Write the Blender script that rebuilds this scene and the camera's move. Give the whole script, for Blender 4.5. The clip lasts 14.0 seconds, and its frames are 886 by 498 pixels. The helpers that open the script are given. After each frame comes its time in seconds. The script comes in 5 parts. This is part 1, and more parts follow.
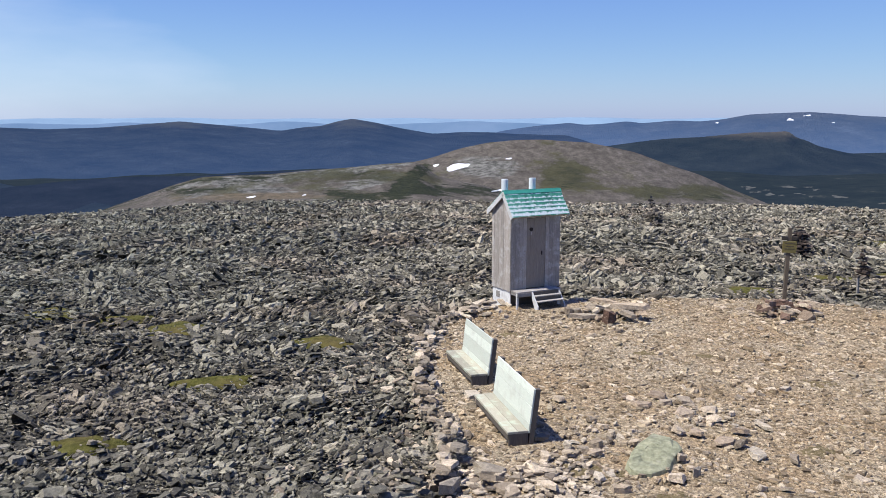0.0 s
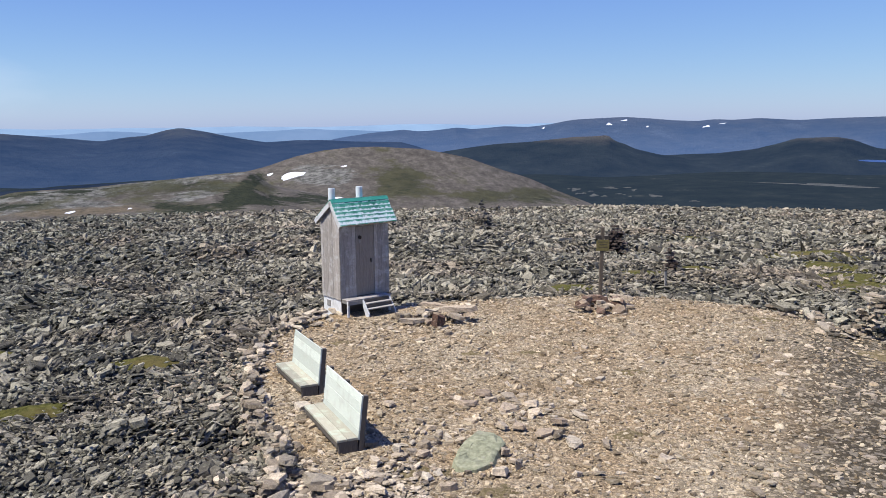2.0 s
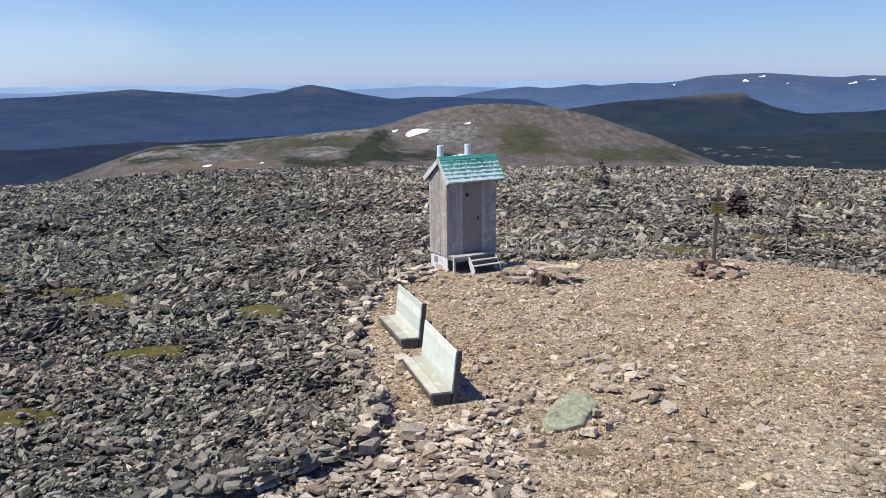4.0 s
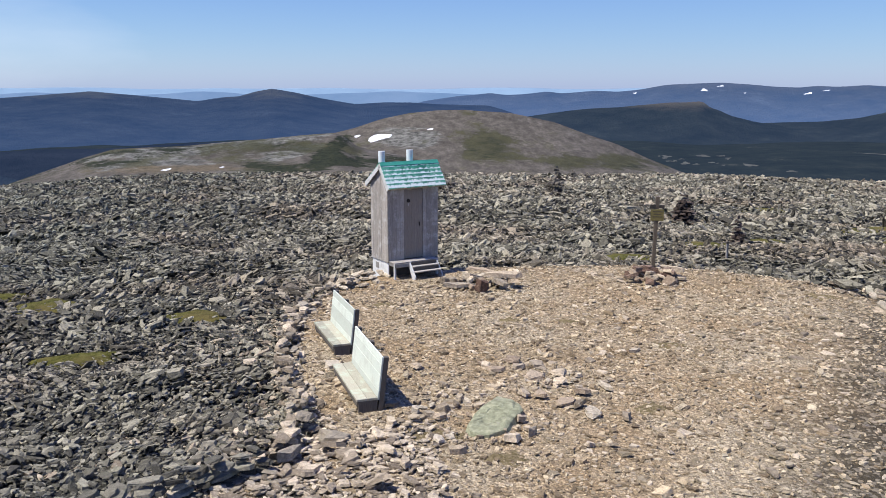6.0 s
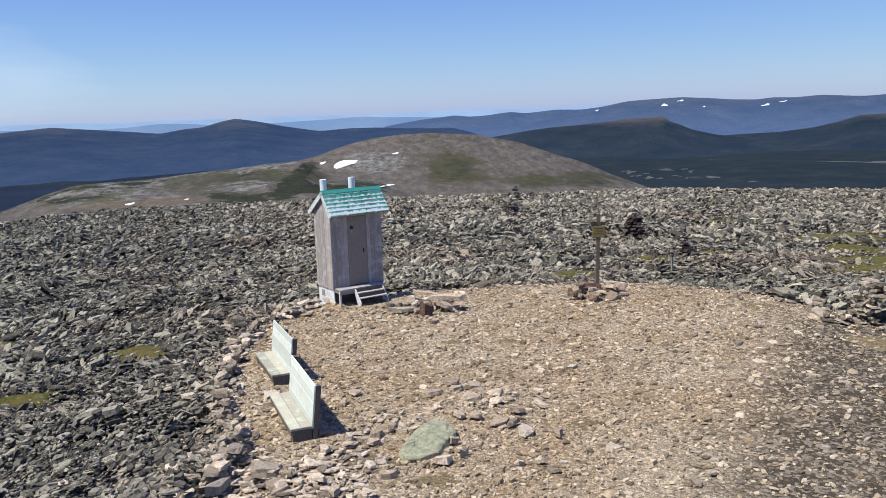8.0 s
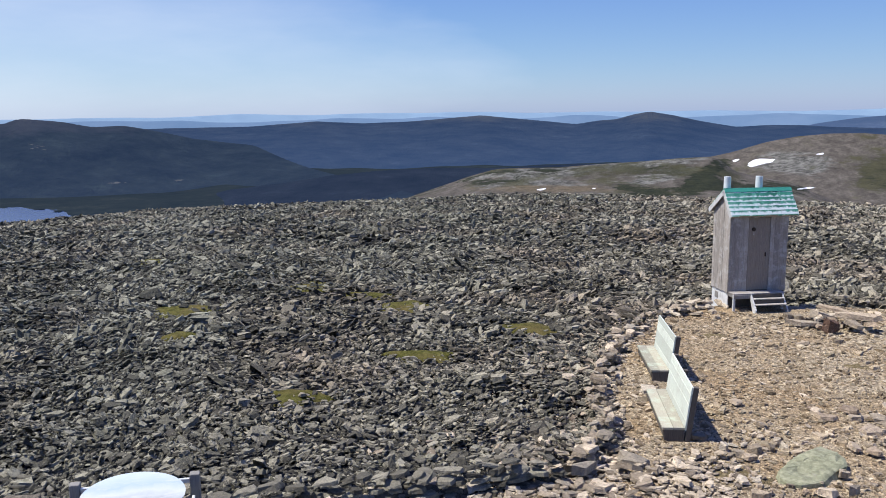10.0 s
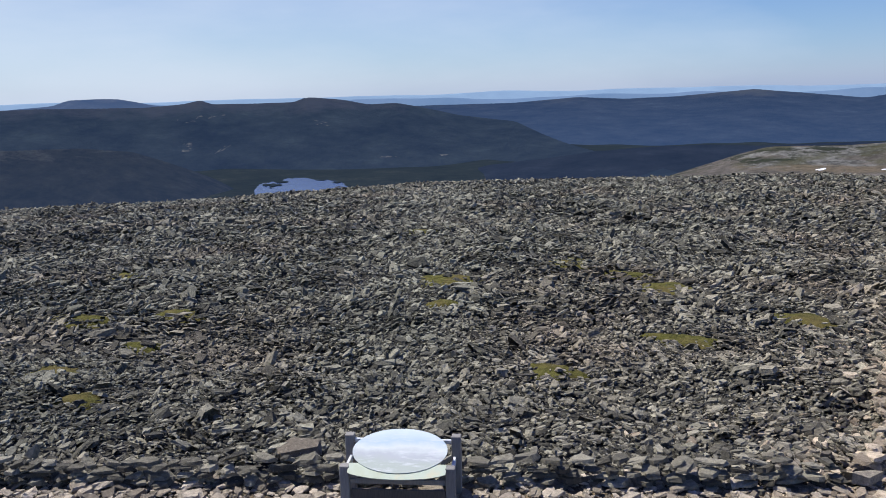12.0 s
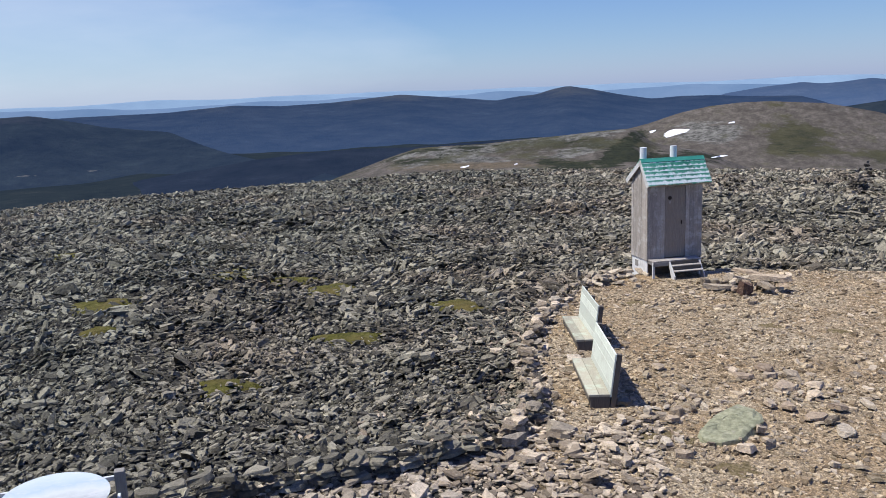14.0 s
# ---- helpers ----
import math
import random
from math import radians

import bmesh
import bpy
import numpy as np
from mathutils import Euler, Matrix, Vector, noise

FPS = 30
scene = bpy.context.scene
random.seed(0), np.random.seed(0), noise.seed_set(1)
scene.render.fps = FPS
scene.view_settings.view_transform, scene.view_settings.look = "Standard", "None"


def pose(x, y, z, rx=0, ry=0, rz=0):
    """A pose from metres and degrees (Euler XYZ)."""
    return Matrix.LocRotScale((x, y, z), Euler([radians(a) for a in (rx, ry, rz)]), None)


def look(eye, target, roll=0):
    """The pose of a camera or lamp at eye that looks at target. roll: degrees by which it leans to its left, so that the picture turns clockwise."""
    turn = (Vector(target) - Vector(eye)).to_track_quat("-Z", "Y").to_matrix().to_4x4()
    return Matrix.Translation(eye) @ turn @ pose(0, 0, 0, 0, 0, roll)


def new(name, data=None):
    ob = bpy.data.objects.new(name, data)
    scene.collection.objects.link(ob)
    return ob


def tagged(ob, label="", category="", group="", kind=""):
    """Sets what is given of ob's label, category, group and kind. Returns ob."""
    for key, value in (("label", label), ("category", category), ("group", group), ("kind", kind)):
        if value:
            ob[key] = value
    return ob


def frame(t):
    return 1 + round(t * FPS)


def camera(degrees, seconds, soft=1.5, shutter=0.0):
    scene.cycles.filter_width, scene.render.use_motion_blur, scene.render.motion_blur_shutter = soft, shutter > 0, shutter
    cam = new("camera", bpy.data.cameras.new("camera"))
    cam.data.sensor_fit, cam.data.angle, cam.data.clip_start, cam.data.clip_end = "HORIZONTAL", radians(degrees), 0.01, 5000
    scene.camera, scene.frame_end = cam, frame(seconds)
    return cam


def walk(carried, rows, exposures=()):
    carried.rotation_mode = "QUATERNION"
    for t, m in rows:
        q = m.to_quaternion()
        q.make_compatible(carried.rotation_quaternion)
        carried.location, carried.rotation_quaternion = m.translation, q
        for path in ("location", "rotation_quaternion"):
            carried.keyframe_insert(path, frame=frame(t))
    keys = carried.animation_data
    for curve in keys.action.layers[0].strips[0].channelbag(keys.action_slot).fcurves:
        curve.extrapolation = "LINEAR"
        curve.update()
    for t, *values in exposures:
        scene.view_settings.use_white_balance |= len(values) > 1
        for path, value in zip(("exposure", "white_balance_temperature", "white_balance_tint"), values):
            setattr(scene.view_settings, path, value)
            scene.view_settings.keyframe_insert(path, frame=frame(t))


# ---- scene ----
cam = camera(55.6, 14.0, soft=0.9)
PATH = [
    (0, (-0.432, -0.756, 5.646), (-0.425, 1.08, 5.346), -0.0),
    (0.5, (-0.428, -0.778, 5.663), (-0.333, 1.055, 5.365), -0.4),
    (1, (-0.37, -0.848, 5.681), (-0.182, 0.978, 5.383), 0.1),
    (1.5, (-0.261, -0.925, 5.689), (0.038, 0.886, 5.389), 0.4),
    (2, (-0.158, -0.937, 5.693), (0.202, 0.866, 5.407), -0.5),
    (2.5, (-0.087, -0.868, 5.701), (0.353, 0.916, 5.414), -0.3),
    (3, (-0.031, -0.879, 5.706), (0.339, 0.918, 5.401), -1.1),
    (3.5, (0.109, -1.025, 5.71), (0.261, 0.792, 5.345), -1.0),
    (3.7, (0.171, -1.06, 5.713), (0.268, 0.759, 5.338), -0.8),
    (5.8, (0.833, -1.102, 5.702), (0.923, 0.717, 5.327), -0.0),
    (6, (0.9, -1.097, 5.706), (1.073, 0.719, 5.343), 0.1),
    (6.5, (1.071, -1.136, 5.725), (1.38, 0.669, 5.399), -0.4),
    (7, (1.255, -1.235, 5.751), (1.603, 0.565, 5.436), -1.9),
    (7.2, (1.349, -1.332, 5.769), (1.721, 0.466, 5.466), -1.8),
    (9.3, (1.838, -1.359, 5.745), (1.521, 0.442, 5.398), -1.7),
    (9.5, (1.847, -1.359, 5.739), (1.437, 0.422, 5.396), -1.5),
    (10, (1.812, -1.37, 5.748), (1.196, 0.357, 5.437), -0.6),
    (10.5, (1.736, -1.36, 5.736), (0.92, 0.282, 5.421), -0.1),
    (11, (1.712, -1.376, 5.742), (0.745, 0.182, 5.435), -0.3),
    (11.5, (1.686, -1.38, 5.732), (0.631, 0.118, 5.412), -0.8),
    (12, (1.659, -1.359, 5.727), (0.553, 0.096, 5.374), -1.4),
    (12.5, (1.676, -1.356, 5.724), (0.619, 0.13, 5.355), -1.7),
    (13, (1.71, -1.34, 5.727), (0.801, 0.239, 5.351), -2.0),
    (13.3, (1.753, -1.343, 5.73), (0.954, 0.294, 5.353), -2.2),
    (13.5, (1.787, -1.346, 5.731), (1.083, 0.335, 5.355), -2.3),
    (14, (1.867, -1.334, 5.735), (1.407, 0.432, 5.376), -2.2),
]
walk(cam, [(t, look(eye, target, roll)) for t, eye, target, roll in PATH],
     [(0, 0.57), (7, 0.57), (10, 0.50), (12.5, 0.38), (14, 0.40)])

from mathutils.bvhtree import BVHTree


# ---- world, sun, exposure ----
SUN_AZ, SUN_EL = radians(-106), radians(61)
SUN_DIR = Vector((math.sin(SUN_AZ) * math.cos(SUN_EL), math.cos(SUN_AZ) * math.cos(SUN_EL), math.sin(SUN_EL)))
world = bpy.data.worlds.new("mountain_sky")
scene.world = world
world.use_nodes = True
wn = world.node_tree.nodes
wn.clear()
sky = wn.new("ShaderNodeTexSky")
sky.sky_type, sky.sun_disc = "NISHITA", False
sky.sun_elevation, sky.sun_rotation = SUN_EL, -SUN_AZ
sky.altitude, sky.air_density, sky.dust_density, sky.ozone_density = 1200, 1.0, 0.55, 2.0
bg = wn.new("ShaderNodeBackground")
bg.inputs["Strength"].default_value = 0.0695
out = wn.new("ShaderNodeOutputWorld")
tone = wn.new("ShaderNodeVectorMath")
tone.operation = "MULTIPLY_ADD"
tone.inputs[1].default_value, tone.inputs[2].default_value = (0.67, 0.82, 0.49), (0.18, 0.30, 4.9)
world.node_tree.links.new(sky.outputs[0], tone.inputs[0])
# a veil of thin high cloud in the south-west
wl = world.node_tree.links
geo = wn.new("ShaderNodeTexCoord")
along = wn.new("ShaderNodeVectorMath")
along.operation = "DOT_PRODUCT"
along.inputs[1].default_value = (math.sin(radians(-72)) * 0.98, math.cos(radians(-72)) * 0.98, 0.17)
streak = wn.new("ShaderNodeTexNoise")
streak.inputs["Scale"].default_value, streak.inputs["Detail"].default_value, streak.inputs["Roughness"].default_value = 3.0, 6, 0.55
squash = wn.new("ShaderNodeMapping")
squash.inputs["Scale"].default_value = (1.0, 1.0, 4.0)
wl.new(geo.outputs["Generated"], along.inputs[0])
wl.new(geo.outputs["Generated"], squash.inputs["Vector"])
wl.new(squash.outputs[0], streak.inputs["Vector"])
veil = wn.new("ShaderNodeMath")
veil.operation = "MULTIPLY_ADD"
veil.inputs[1].default_value = 0.62
wl.new(streak.outputs["Fac"], veil.inputs[0])
wl.new(along.outputs["Value"], veil.inputs[2])
thin = wn.new("ShaderNodeValToRGB")
thin.color_ramp.elements[0].position, thin.color_ramp.elements[1].position = 0.52, 0.80
thin.color_ramp.elements[0].color, thin.color_ramp.elements[1].color = (0, 0, 0, 1), (0.6, 0.6, 0.6, 1)
half = wn.new("ShaderNodeMath")
half.operation = "MULTIPLY"
half.inputs[1].default_value = 0.59
wl.new(veil.outputs[0], half.inputs[0])
wl.new(half.outputs[0], thin.inputs[0])
cloud = wn.new("ShaderNodeMix")
cloud.data_type = "RGBA"
cloud.inputs[7].default_value = (7.9, 8.8, 10.4, 1)
wl.new(thin.outputs[0], cloud.inputs[0])
wl.new(tone.outputs[0], cloud.inputs[6])
wl.new(cloud.outputs[2], bg.inputs[0])
world.node_tree.links.new(bg.outputs[0], out.inputs[0])
sun = new("sun", bpy.data.lights.new("sun", "SUN"))
sun.data.energy, sun.data.angle, sun.data.color = 5.0, radians(0.53), (1.0, 0.97, 0.92)
sun.matrix_world = look(SUN_DIR * 60, (0, 0, 0))


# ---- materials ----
BASE_SCALE = 0.78  # darkens every base colour alike, so shade stays deep at the raised exposure


class Nodes:
    """A small builder for node materials."""

    def __init__(self, name):
        self.mat = bpy.data.materials.new(name)
        self.mat.use_nodes = True
        self.tree = self.mat.node_tree
        self.bsdf = self.tree.nodes["Principled BSDF"]
        self.co = self.tree.nodes.new("ShaderNodeTexCoord").outputs["Object"]

    def link(self, a, b):
        self.tree.links.new(a, b)

    def put(self, socket, v):
        if isinstance(v, bpy.types.NodeSocket):
            self.link(v, socket)
        elif isinstance(v, (tuple, list)) and len(v) == 3 and socket.type == "RGBA":
            socket.default_value = (*v, 1)
        else:
            socket.default_value = v

    def world_co(self):
        return self.tree.nodes.new("ShaderNodeNewGeometry").outputs["Position"]

    def island(self):
        return self.tree.nodes.new("ShaderNodeNewGeometry").outputs["Random Per Island"]

    def rand(self):
        return self.tree.nodes.new("ShaderNodeObjectInfo").outputs["Random"]

    def attr(self, name):
        n = self.tree.nodes.new("ShaderNodeAttribute")
        n.attribute_name = name
        return n.outputs["Fac"]

    def noise(self, scale, detail=4, rough=0.6, co=None, stretch=None):
        co = co or self.co
        if stretch:
            m = self.tree.nodes.new("ShaderNodeMapping")
            m.inputs["Scale"].default_value = stretch
            self.link(co, m.inputs["Vector"])
            co = m.outputs[0]
        n = self.tree.nodes.new("ShaderNodeTexNoise")
        self.link(co, n.inputs["Vector"])
        n.inputs["Scale"].default_value, n.inputs["Detail"].default_value, n.inputs["Roughness"].default_value = scale, detail, rough
        return n.outputs["Fac"]

    def voronoi(self, scale, co=None, out="Color", rnd=1.0):
        n = self.tree.nodes.new("ShaderNodeTexVoronoi")
        self.link(co or self.co, n.inputs["Vector"])
        n.inputs["Scale"].default_value, n.inputs["Randomness"].default_value = scale, rnd
        return n.outputs[out]

    def ramp(self, fac, *stops):
        n = self.tree.nodes.new("ShaderNodeValToRGB")
        e = n.color_ramp.elements
        while len(e) < len(stops):
            e.new(0.5)
        for el, (p, c) in zip(e, stops):
            el.position = p
            el.color = (*c, 1) if isinstance(c, tuple) else (c, c, c, 1)
        self.link(fac, n.inputs[0])
        return n.outputs[0]

    def mix(self, fac, a, b, mode="MIX"):
        n = self.tree.nodes.new("ShaderNodeMix")
        n.data_type, n.blend_type = "RGBA", mode
        self.put(n.inputs[0], fac)
        self.put(n.inputs[6], a)
        self.put(n.inputs[7], b)
        return n.outputs[2]

    def math(self, op, a, b=0.0, c=None):
        n = self.tree.nodes.new("ShaderNodeMath")
        n.operation = op
        self.put(n.inputs[0], a)
        self.put(n.inputs[1], b)
        if c is not None:
            self.put(n.inputs[2], c)
        return n.outputs[0]

    def bump(self, height, strength=0.5, distance=0.02):
        n = self.tree.nodes.new("ShaderNodeBump")
        n.inputs["Strength"].default_value, n.inputs["Distance"].default_value = strength, distance
        self.link(height, n.inputs["Height"])
        self.link(n.outputs[0], self.bsdf.inputs["Normal"])

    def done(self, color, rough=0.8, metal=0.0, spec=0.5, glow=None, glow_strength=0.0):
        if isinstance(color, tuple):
            color = tuple(v * BASE_SCALE for v in color)
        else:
            color = self.mix(1.0, color, (BASE_SCALE, BASE_SCALE, BASE_SCALE), "MULTIPLY")
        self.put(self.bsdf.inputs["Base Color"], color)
        self.put(self.bsdf.inputs["Roughness"], rough)
        self.put(self.bsdf.inputs["Metallic"], metal)
        self.put(self.bsdf.inputs["Specular IOR Level"], spec)
        if glow:
            self.put(self.bsdf.inputs["Emission Color"], glow)
            self.put(self.bsdf.inputs["Emission Strength"], glow_strength)
        return self.mat


def stone_material(name, dark, mid, light, lichen, pick="island", tint=None, warm=(1.12, 1.05, 0.93), crusted=0.2):
    """Fractured schist: a shade of its own for each stone, mineral grain, lichen crusts."""
    n = Nodes(name)
    co = n.world_co()
    r = n.island() if pick == "island" else n.rand()
    base = n.ramp(r, (0.0, dark), (0.45, mid), (0.8, light), (1.0, tuple(min(1, c * 1.25) for c in light)))
    if pick == "island" and tint:
        sep = n.tree.nodes.new("ShaderNodeSeparateXYZ")
        n.link(co, sep.inputs[0])
        west = n.math("ADD", sep.outputs[0], n.math("MULTIPLY", n.math("SUBTRACT", n.noise(0.2, 4, 0.7, co), 0.5), 14.0))
        base = n.mix(1.0, base, n.ramp(n.math("MULTIPLY_ADD", west, 0.04, 0.6), (0.1, (0.80, 0.83, 0.80)), (0.55, (1.09, 1.06, 1.02)), (0.8, (1.07, 1.05, 1.01))), "MULTIPLY")
    if tint:
        base = n.mix(n.ramp(n.noise(0.16, 3, 0.6, co), (0.48, 0.0), (0.66, 0.7)), base, n.mix(1.0, base, tint, "MULTIPLY"))
    grain = n.noise(16, 7, 0.8, co)
    base = n.mix(0.85, base, n.ramp(grain, (0.3, 0.35), (0.7, 1.3)), "MULTIPLY")
    spots = n.ramp(n.noise(5.0, 5, 0.75, co), (0.56, 0.0), (0.66, 0.6))
    base = n.mix(spots, base, lichen)
    crust = n.noise(13.0, 6, 0.75, co)
    base = n.mix(n.ramp(crust, (0.57, 0.0), (0.66, 0.5)), base, tuple(0.35 * c + 0.65 * min(0.6, 1.25 * d) for c, d in zip(lichen, light)))
    base = n.mix(n.ramp(crust, (0.34, crusted), (0.43, 0.0)), base, tuple(0.6 * c for c in dark))
    base = n.mix(1.0, base, warm, "MULTIPLY")
    n.bump(n.mix(0.5, grain, n.noise(7, 5, 0.7, co)), 1.0, 0.075)
    return n.done(base, 0.86, spec=0.35)


M_FIELD = stone_material("lichen_grey_field_stone", (0.046, 0.044, 0.039), (0.132, 0.128, 0.113), (0.285, 0.276, 0.246), (0.10, 0.106, 0.072), tint=(1.10, 0.92, 0.88), warm=(1.41, 1.345, 1.15), crusted=0.6)
M_GREYRUBBLE = stone_material("grey_rubble_stone", (0.14, 0.121, 0.10), (0.34, 0.302, 0.254), (0.56, 0.505, 0.435), (0.13, 0.13, 0.095))
# darker copy of the rust stone: the cairns' shaded side put into colour
M_DARKRED = stone_material("shaded_rust_cairn_stone", (0.03, 0.021, 0.018), (0.062, 0.045, 0.038), (0.125, 0.098, 0.085), (0.08, 0.07, 0.052), pick="object")
M_BORDER = stone_material("grey_brown_wall_stone", (0.12, 0.104, 0.085), (0.265, 0.236, 0.197), (0.44, 0.398, 0.335), (0.15, 0.148, 0.108), pick="object")
M_WALL = stone_material("dark_grey_wall_stone", (0.06, 0.056, 0.048), (0.15, 0.142, 0.12), (0.31, 0.295, 0.25), (0.12, 0.118, 0.085), pick="object", warm=(1.12, 1.07, 0.94))
M_EDGE = stone_material("buff_grey_edging_stone", (0.19, 0.16, 0.125), (0.39, 0.338, 0.27), (0.60, 0.527, 0.43), (0.26, 0.235, 0.175), pick="object", warm=(1.13, 1.04, 0.91))
M_PINK = stone_material("buff_rubble_stone", (0.17, 0.14, 0.112), (0.42, 0.358, 0.288), (0.66, 0.575, 0.475), (0.33, 0.288, 0.215), warm=(1.12, 1.05, 0.91))
M_PALESLAB = stone_material("bleached_pale_slab", (0.36, 0.31, 0.25), (0.50, 0.44, 0.36), (0.62, 0.56, 0.47), (0.40, 0.36, 0.27), pick="object")
M_PALE = stone_material("pale_buff_slab_stone", (0.24, 0.19, 0.15), (0.42, 0.345, 0.275), (0.58, 0.50, 0.41), (0.36, 0.31, 0.23), pick="object", warm=(1.12, 1.04, 0.9))
M_RED = stone_material("rust_brown_stone", (0.075, 0.042, 0.03), (0.17, 0.105, 0.08), (0.33, 0.25, 0.20), (0.13, 0.115, 0.08), pick="object")
M_CAIRN = stone_material("dark_cairn_stone", (0.045, 0.04, 0.035), (0.10, 0.09, 0.078), (0.19, 0.175, 0.155), (0.12, 0.13, 0.09), pick="object")
M_GRAVEL_STONE = stone_material("tan_gravel_chip", (0.16, 0.122, 0.08), (0.375, 0.298, 0.204), (0.61, 0.513, 0.383), (0.36, 0.29, 0.19), warm=(1.12, 1.05, 0.92))
M_CHIP = stone_material("grey_tan_chip", (0.18, 0.152, 0.112), (0.42, 0.363, 0.277), (0.60, 0.53, 0.425), (0.24, 0.205, 0.14), warm=(1.14, 1.06, 0.9))


def make_green_slab():
    n = Nodes("pale_green_lichen_slab")
    co = n.world_co()
    c = n.ramp(n.noise(9, 6, 0.7, co), (0.34, (0.15, 0.15, 0.092)), (0.5, (0.255, 0.258, 0.155)), (0.66, (0.38, 0.37, 0.24)))
    c = n.mix(n.ramp(n.noise(3, 4, 0.7, co), (0.6, 0.0), (0.7, 0.6)), c, (0.34, 0.31, 0.25))
    n.bump(n.noise(18, 6, 0.7, co), 0.6, 0.02)
    return n.done(c, 0.85)


def make_wood(name, dark, light, stretch, bands=1.0, rough=0.75, pick="object", worn=(0.5, 0.5, 0.5), wear=0.0):
    n = Nodes(name)
    fibre = n.noise(6, 6, 0.7, n.co, stretch)
    c = n.ramp(fibre, (0.25, dark), (0.75, light))
    r = n.rand() if pick == "object" else n.island()
    c = n.mix(1.0, c, n.ramp(r, (0.0, 0.78), (1.0, 1.18)), "MULTIPLY")
    if wear:
        c = n.mix(n.ramp(n.noise(3.5, 5, 0.75), (0.5, 0.0), (0.65, wear)), c, worn)
    n.bump(fibre, 0.35, 0.01)
    return n.done(c, rough)


M_SLAB = make_green_slab()
M_SIDING = make_wood("weathered_grey_siding", (0.19, 0.165, 0.14), (0.55, 0.495, 0.43), (14, 14, 0.7), worn=(0.62, 0.59, 0.55), wear=0.65)
M_DOOR = make_wood("weathered_brown_grey_door", (0.22, 0.185, 0.145), (0.42, 0.36, 0.295), (14, 14, 0.9), worn=(0.34, 0.25, 0.165), wear=0.4)
M_PALEPAINT = make_wood("worn_white_painted_wood", (0.55, 0.55, 0.53), (0.78, 0.78, 0.75), (9, 9, 1.2), worn=(0.42, 0.40, 0.37), wear=0.5)
M_BENCH = make_wood("worn_pale_green_painted_plank", (0.55, 0.60, 0.50), (0.78, 0.81, 0.70), (16, 1.2, 16), worn=(0.50, 0.50, 0.42), wear=0.6)
M_BENCHSEAT = make_wood("worn_buff_seat_plank", (0.29, 0.27, 0.20), (0.47, 0.44, 0.34), (16, 1.2, 16), worn=(0.52, 0.60, 0.46), wear=0.7)
M_DARKWOOD = make_wood("dark_bare_timber", (0.06, 0.05, 0.04), (0.15, 0.125, 0.10), (12, 12, 1.5))
M_POST = make_wood("grey_brown_timber_post", (0.07, 0.054, 0.036), (0.16, 0.125, 0.085), (14, 14, 1.2))
M_GREYPOST = make_wood("silver_grey_timber", (0.20, 0.186, 0.165), (0.36, 0.338, 0.305), (16, 16, 1.2))


def make_shingle():
    n = Nodes("worn_glinting_green_shingle")
    co = n.world_co()
    r = n.island()
    c = n.ramp(r, (0.0, (0.02, 0.17, 0.105)), (0.55, (0.045, 0.26, 0.165)), (1.0, (0.10, 0.36, 0.25)))
    sep = n.tree.nodes.new("ShaderNodeSeparateXYZ")
    n.link(n.co, sep.inputs[0])
    butt = n.math("FRACT", n.math("MULTIPLY", sep.outputs[1], -1 / 0.138))
    # white at butts and eave: worn paint, plus sun glint put into the colour
    wear = n.math("ADD", n.math("MULTIPLY", butt, 0.42), n.math("MULTIPLY", sep.outputs[1], -0.32))
    worn = n.ramp(n.math("ADD", wear, n.math("MULTIPLY", n.noise(11, 4, 0.7, co), 0.9)), (0.78, 0.0), (0.90, 0.95))
    c = n.mix(worn, c, (0.80, 0.84, 0.82))
    n.bump(n.noise(60, 4, 0.7, co), 0.4, 0.005)
    return n.done(c, 0.42, spec=0.6)


M_SHINGLE = make_shingle()


def plain(name, a, b, scale=8, rough=0.6, metal=0.0, bump=0.2):
    n = Nodes(name)
    f = n.noise(scale, 5, 0.65)
    n.bump(f, bump, 0.01)
    return n.done(n.ramp(f, (0.3, a), (0.7, b)), rough, metal)


M_PIPE = plain("off_white_plastic_pipe", (0.72, 0.76, 0.76), (0.84, 0.87, 0.86), 5, 0.45, bump=0.05)
M_GREENTRIM = plain("green_ridge_metal", (0.03, 0.24, 0.17), (0.06, 0.34, 0.25), 9, 0.45)
M_IRON = plain("rusted_iron", (0.03, 0.025, 0.022), (0.07, 0.05, 0.04), 30, 0.6, 0.6)
M_SIGN = plain("ochre_sign_board", (0.13, 0.105, 0.028), (0.21, 0.17, 0.05), 10, 0.55)
M_SIGNDARK = plain("dark_brown_sign_board", (0.025, 0.02, 0.014), (0.05, 0.04, 0.028), 12, 0.6)
M_MARK = plain("dark_sign_marking", (0.06, 0.05, 0.03), (0.09, 0.07, 0.04), 12, 0.6)
M_WHITEPOST = plain("bleached_grey_stake", (0.22, 0.195, 0.165), (0.36, 0.33, 0.29), 16, 0.7)
M_LEDGER = plain("pale_aluminium_crossbar", (0.70, 0.72, 0.72), (0.82, 0.84, 0.83), 8, 0.4, 0.2)


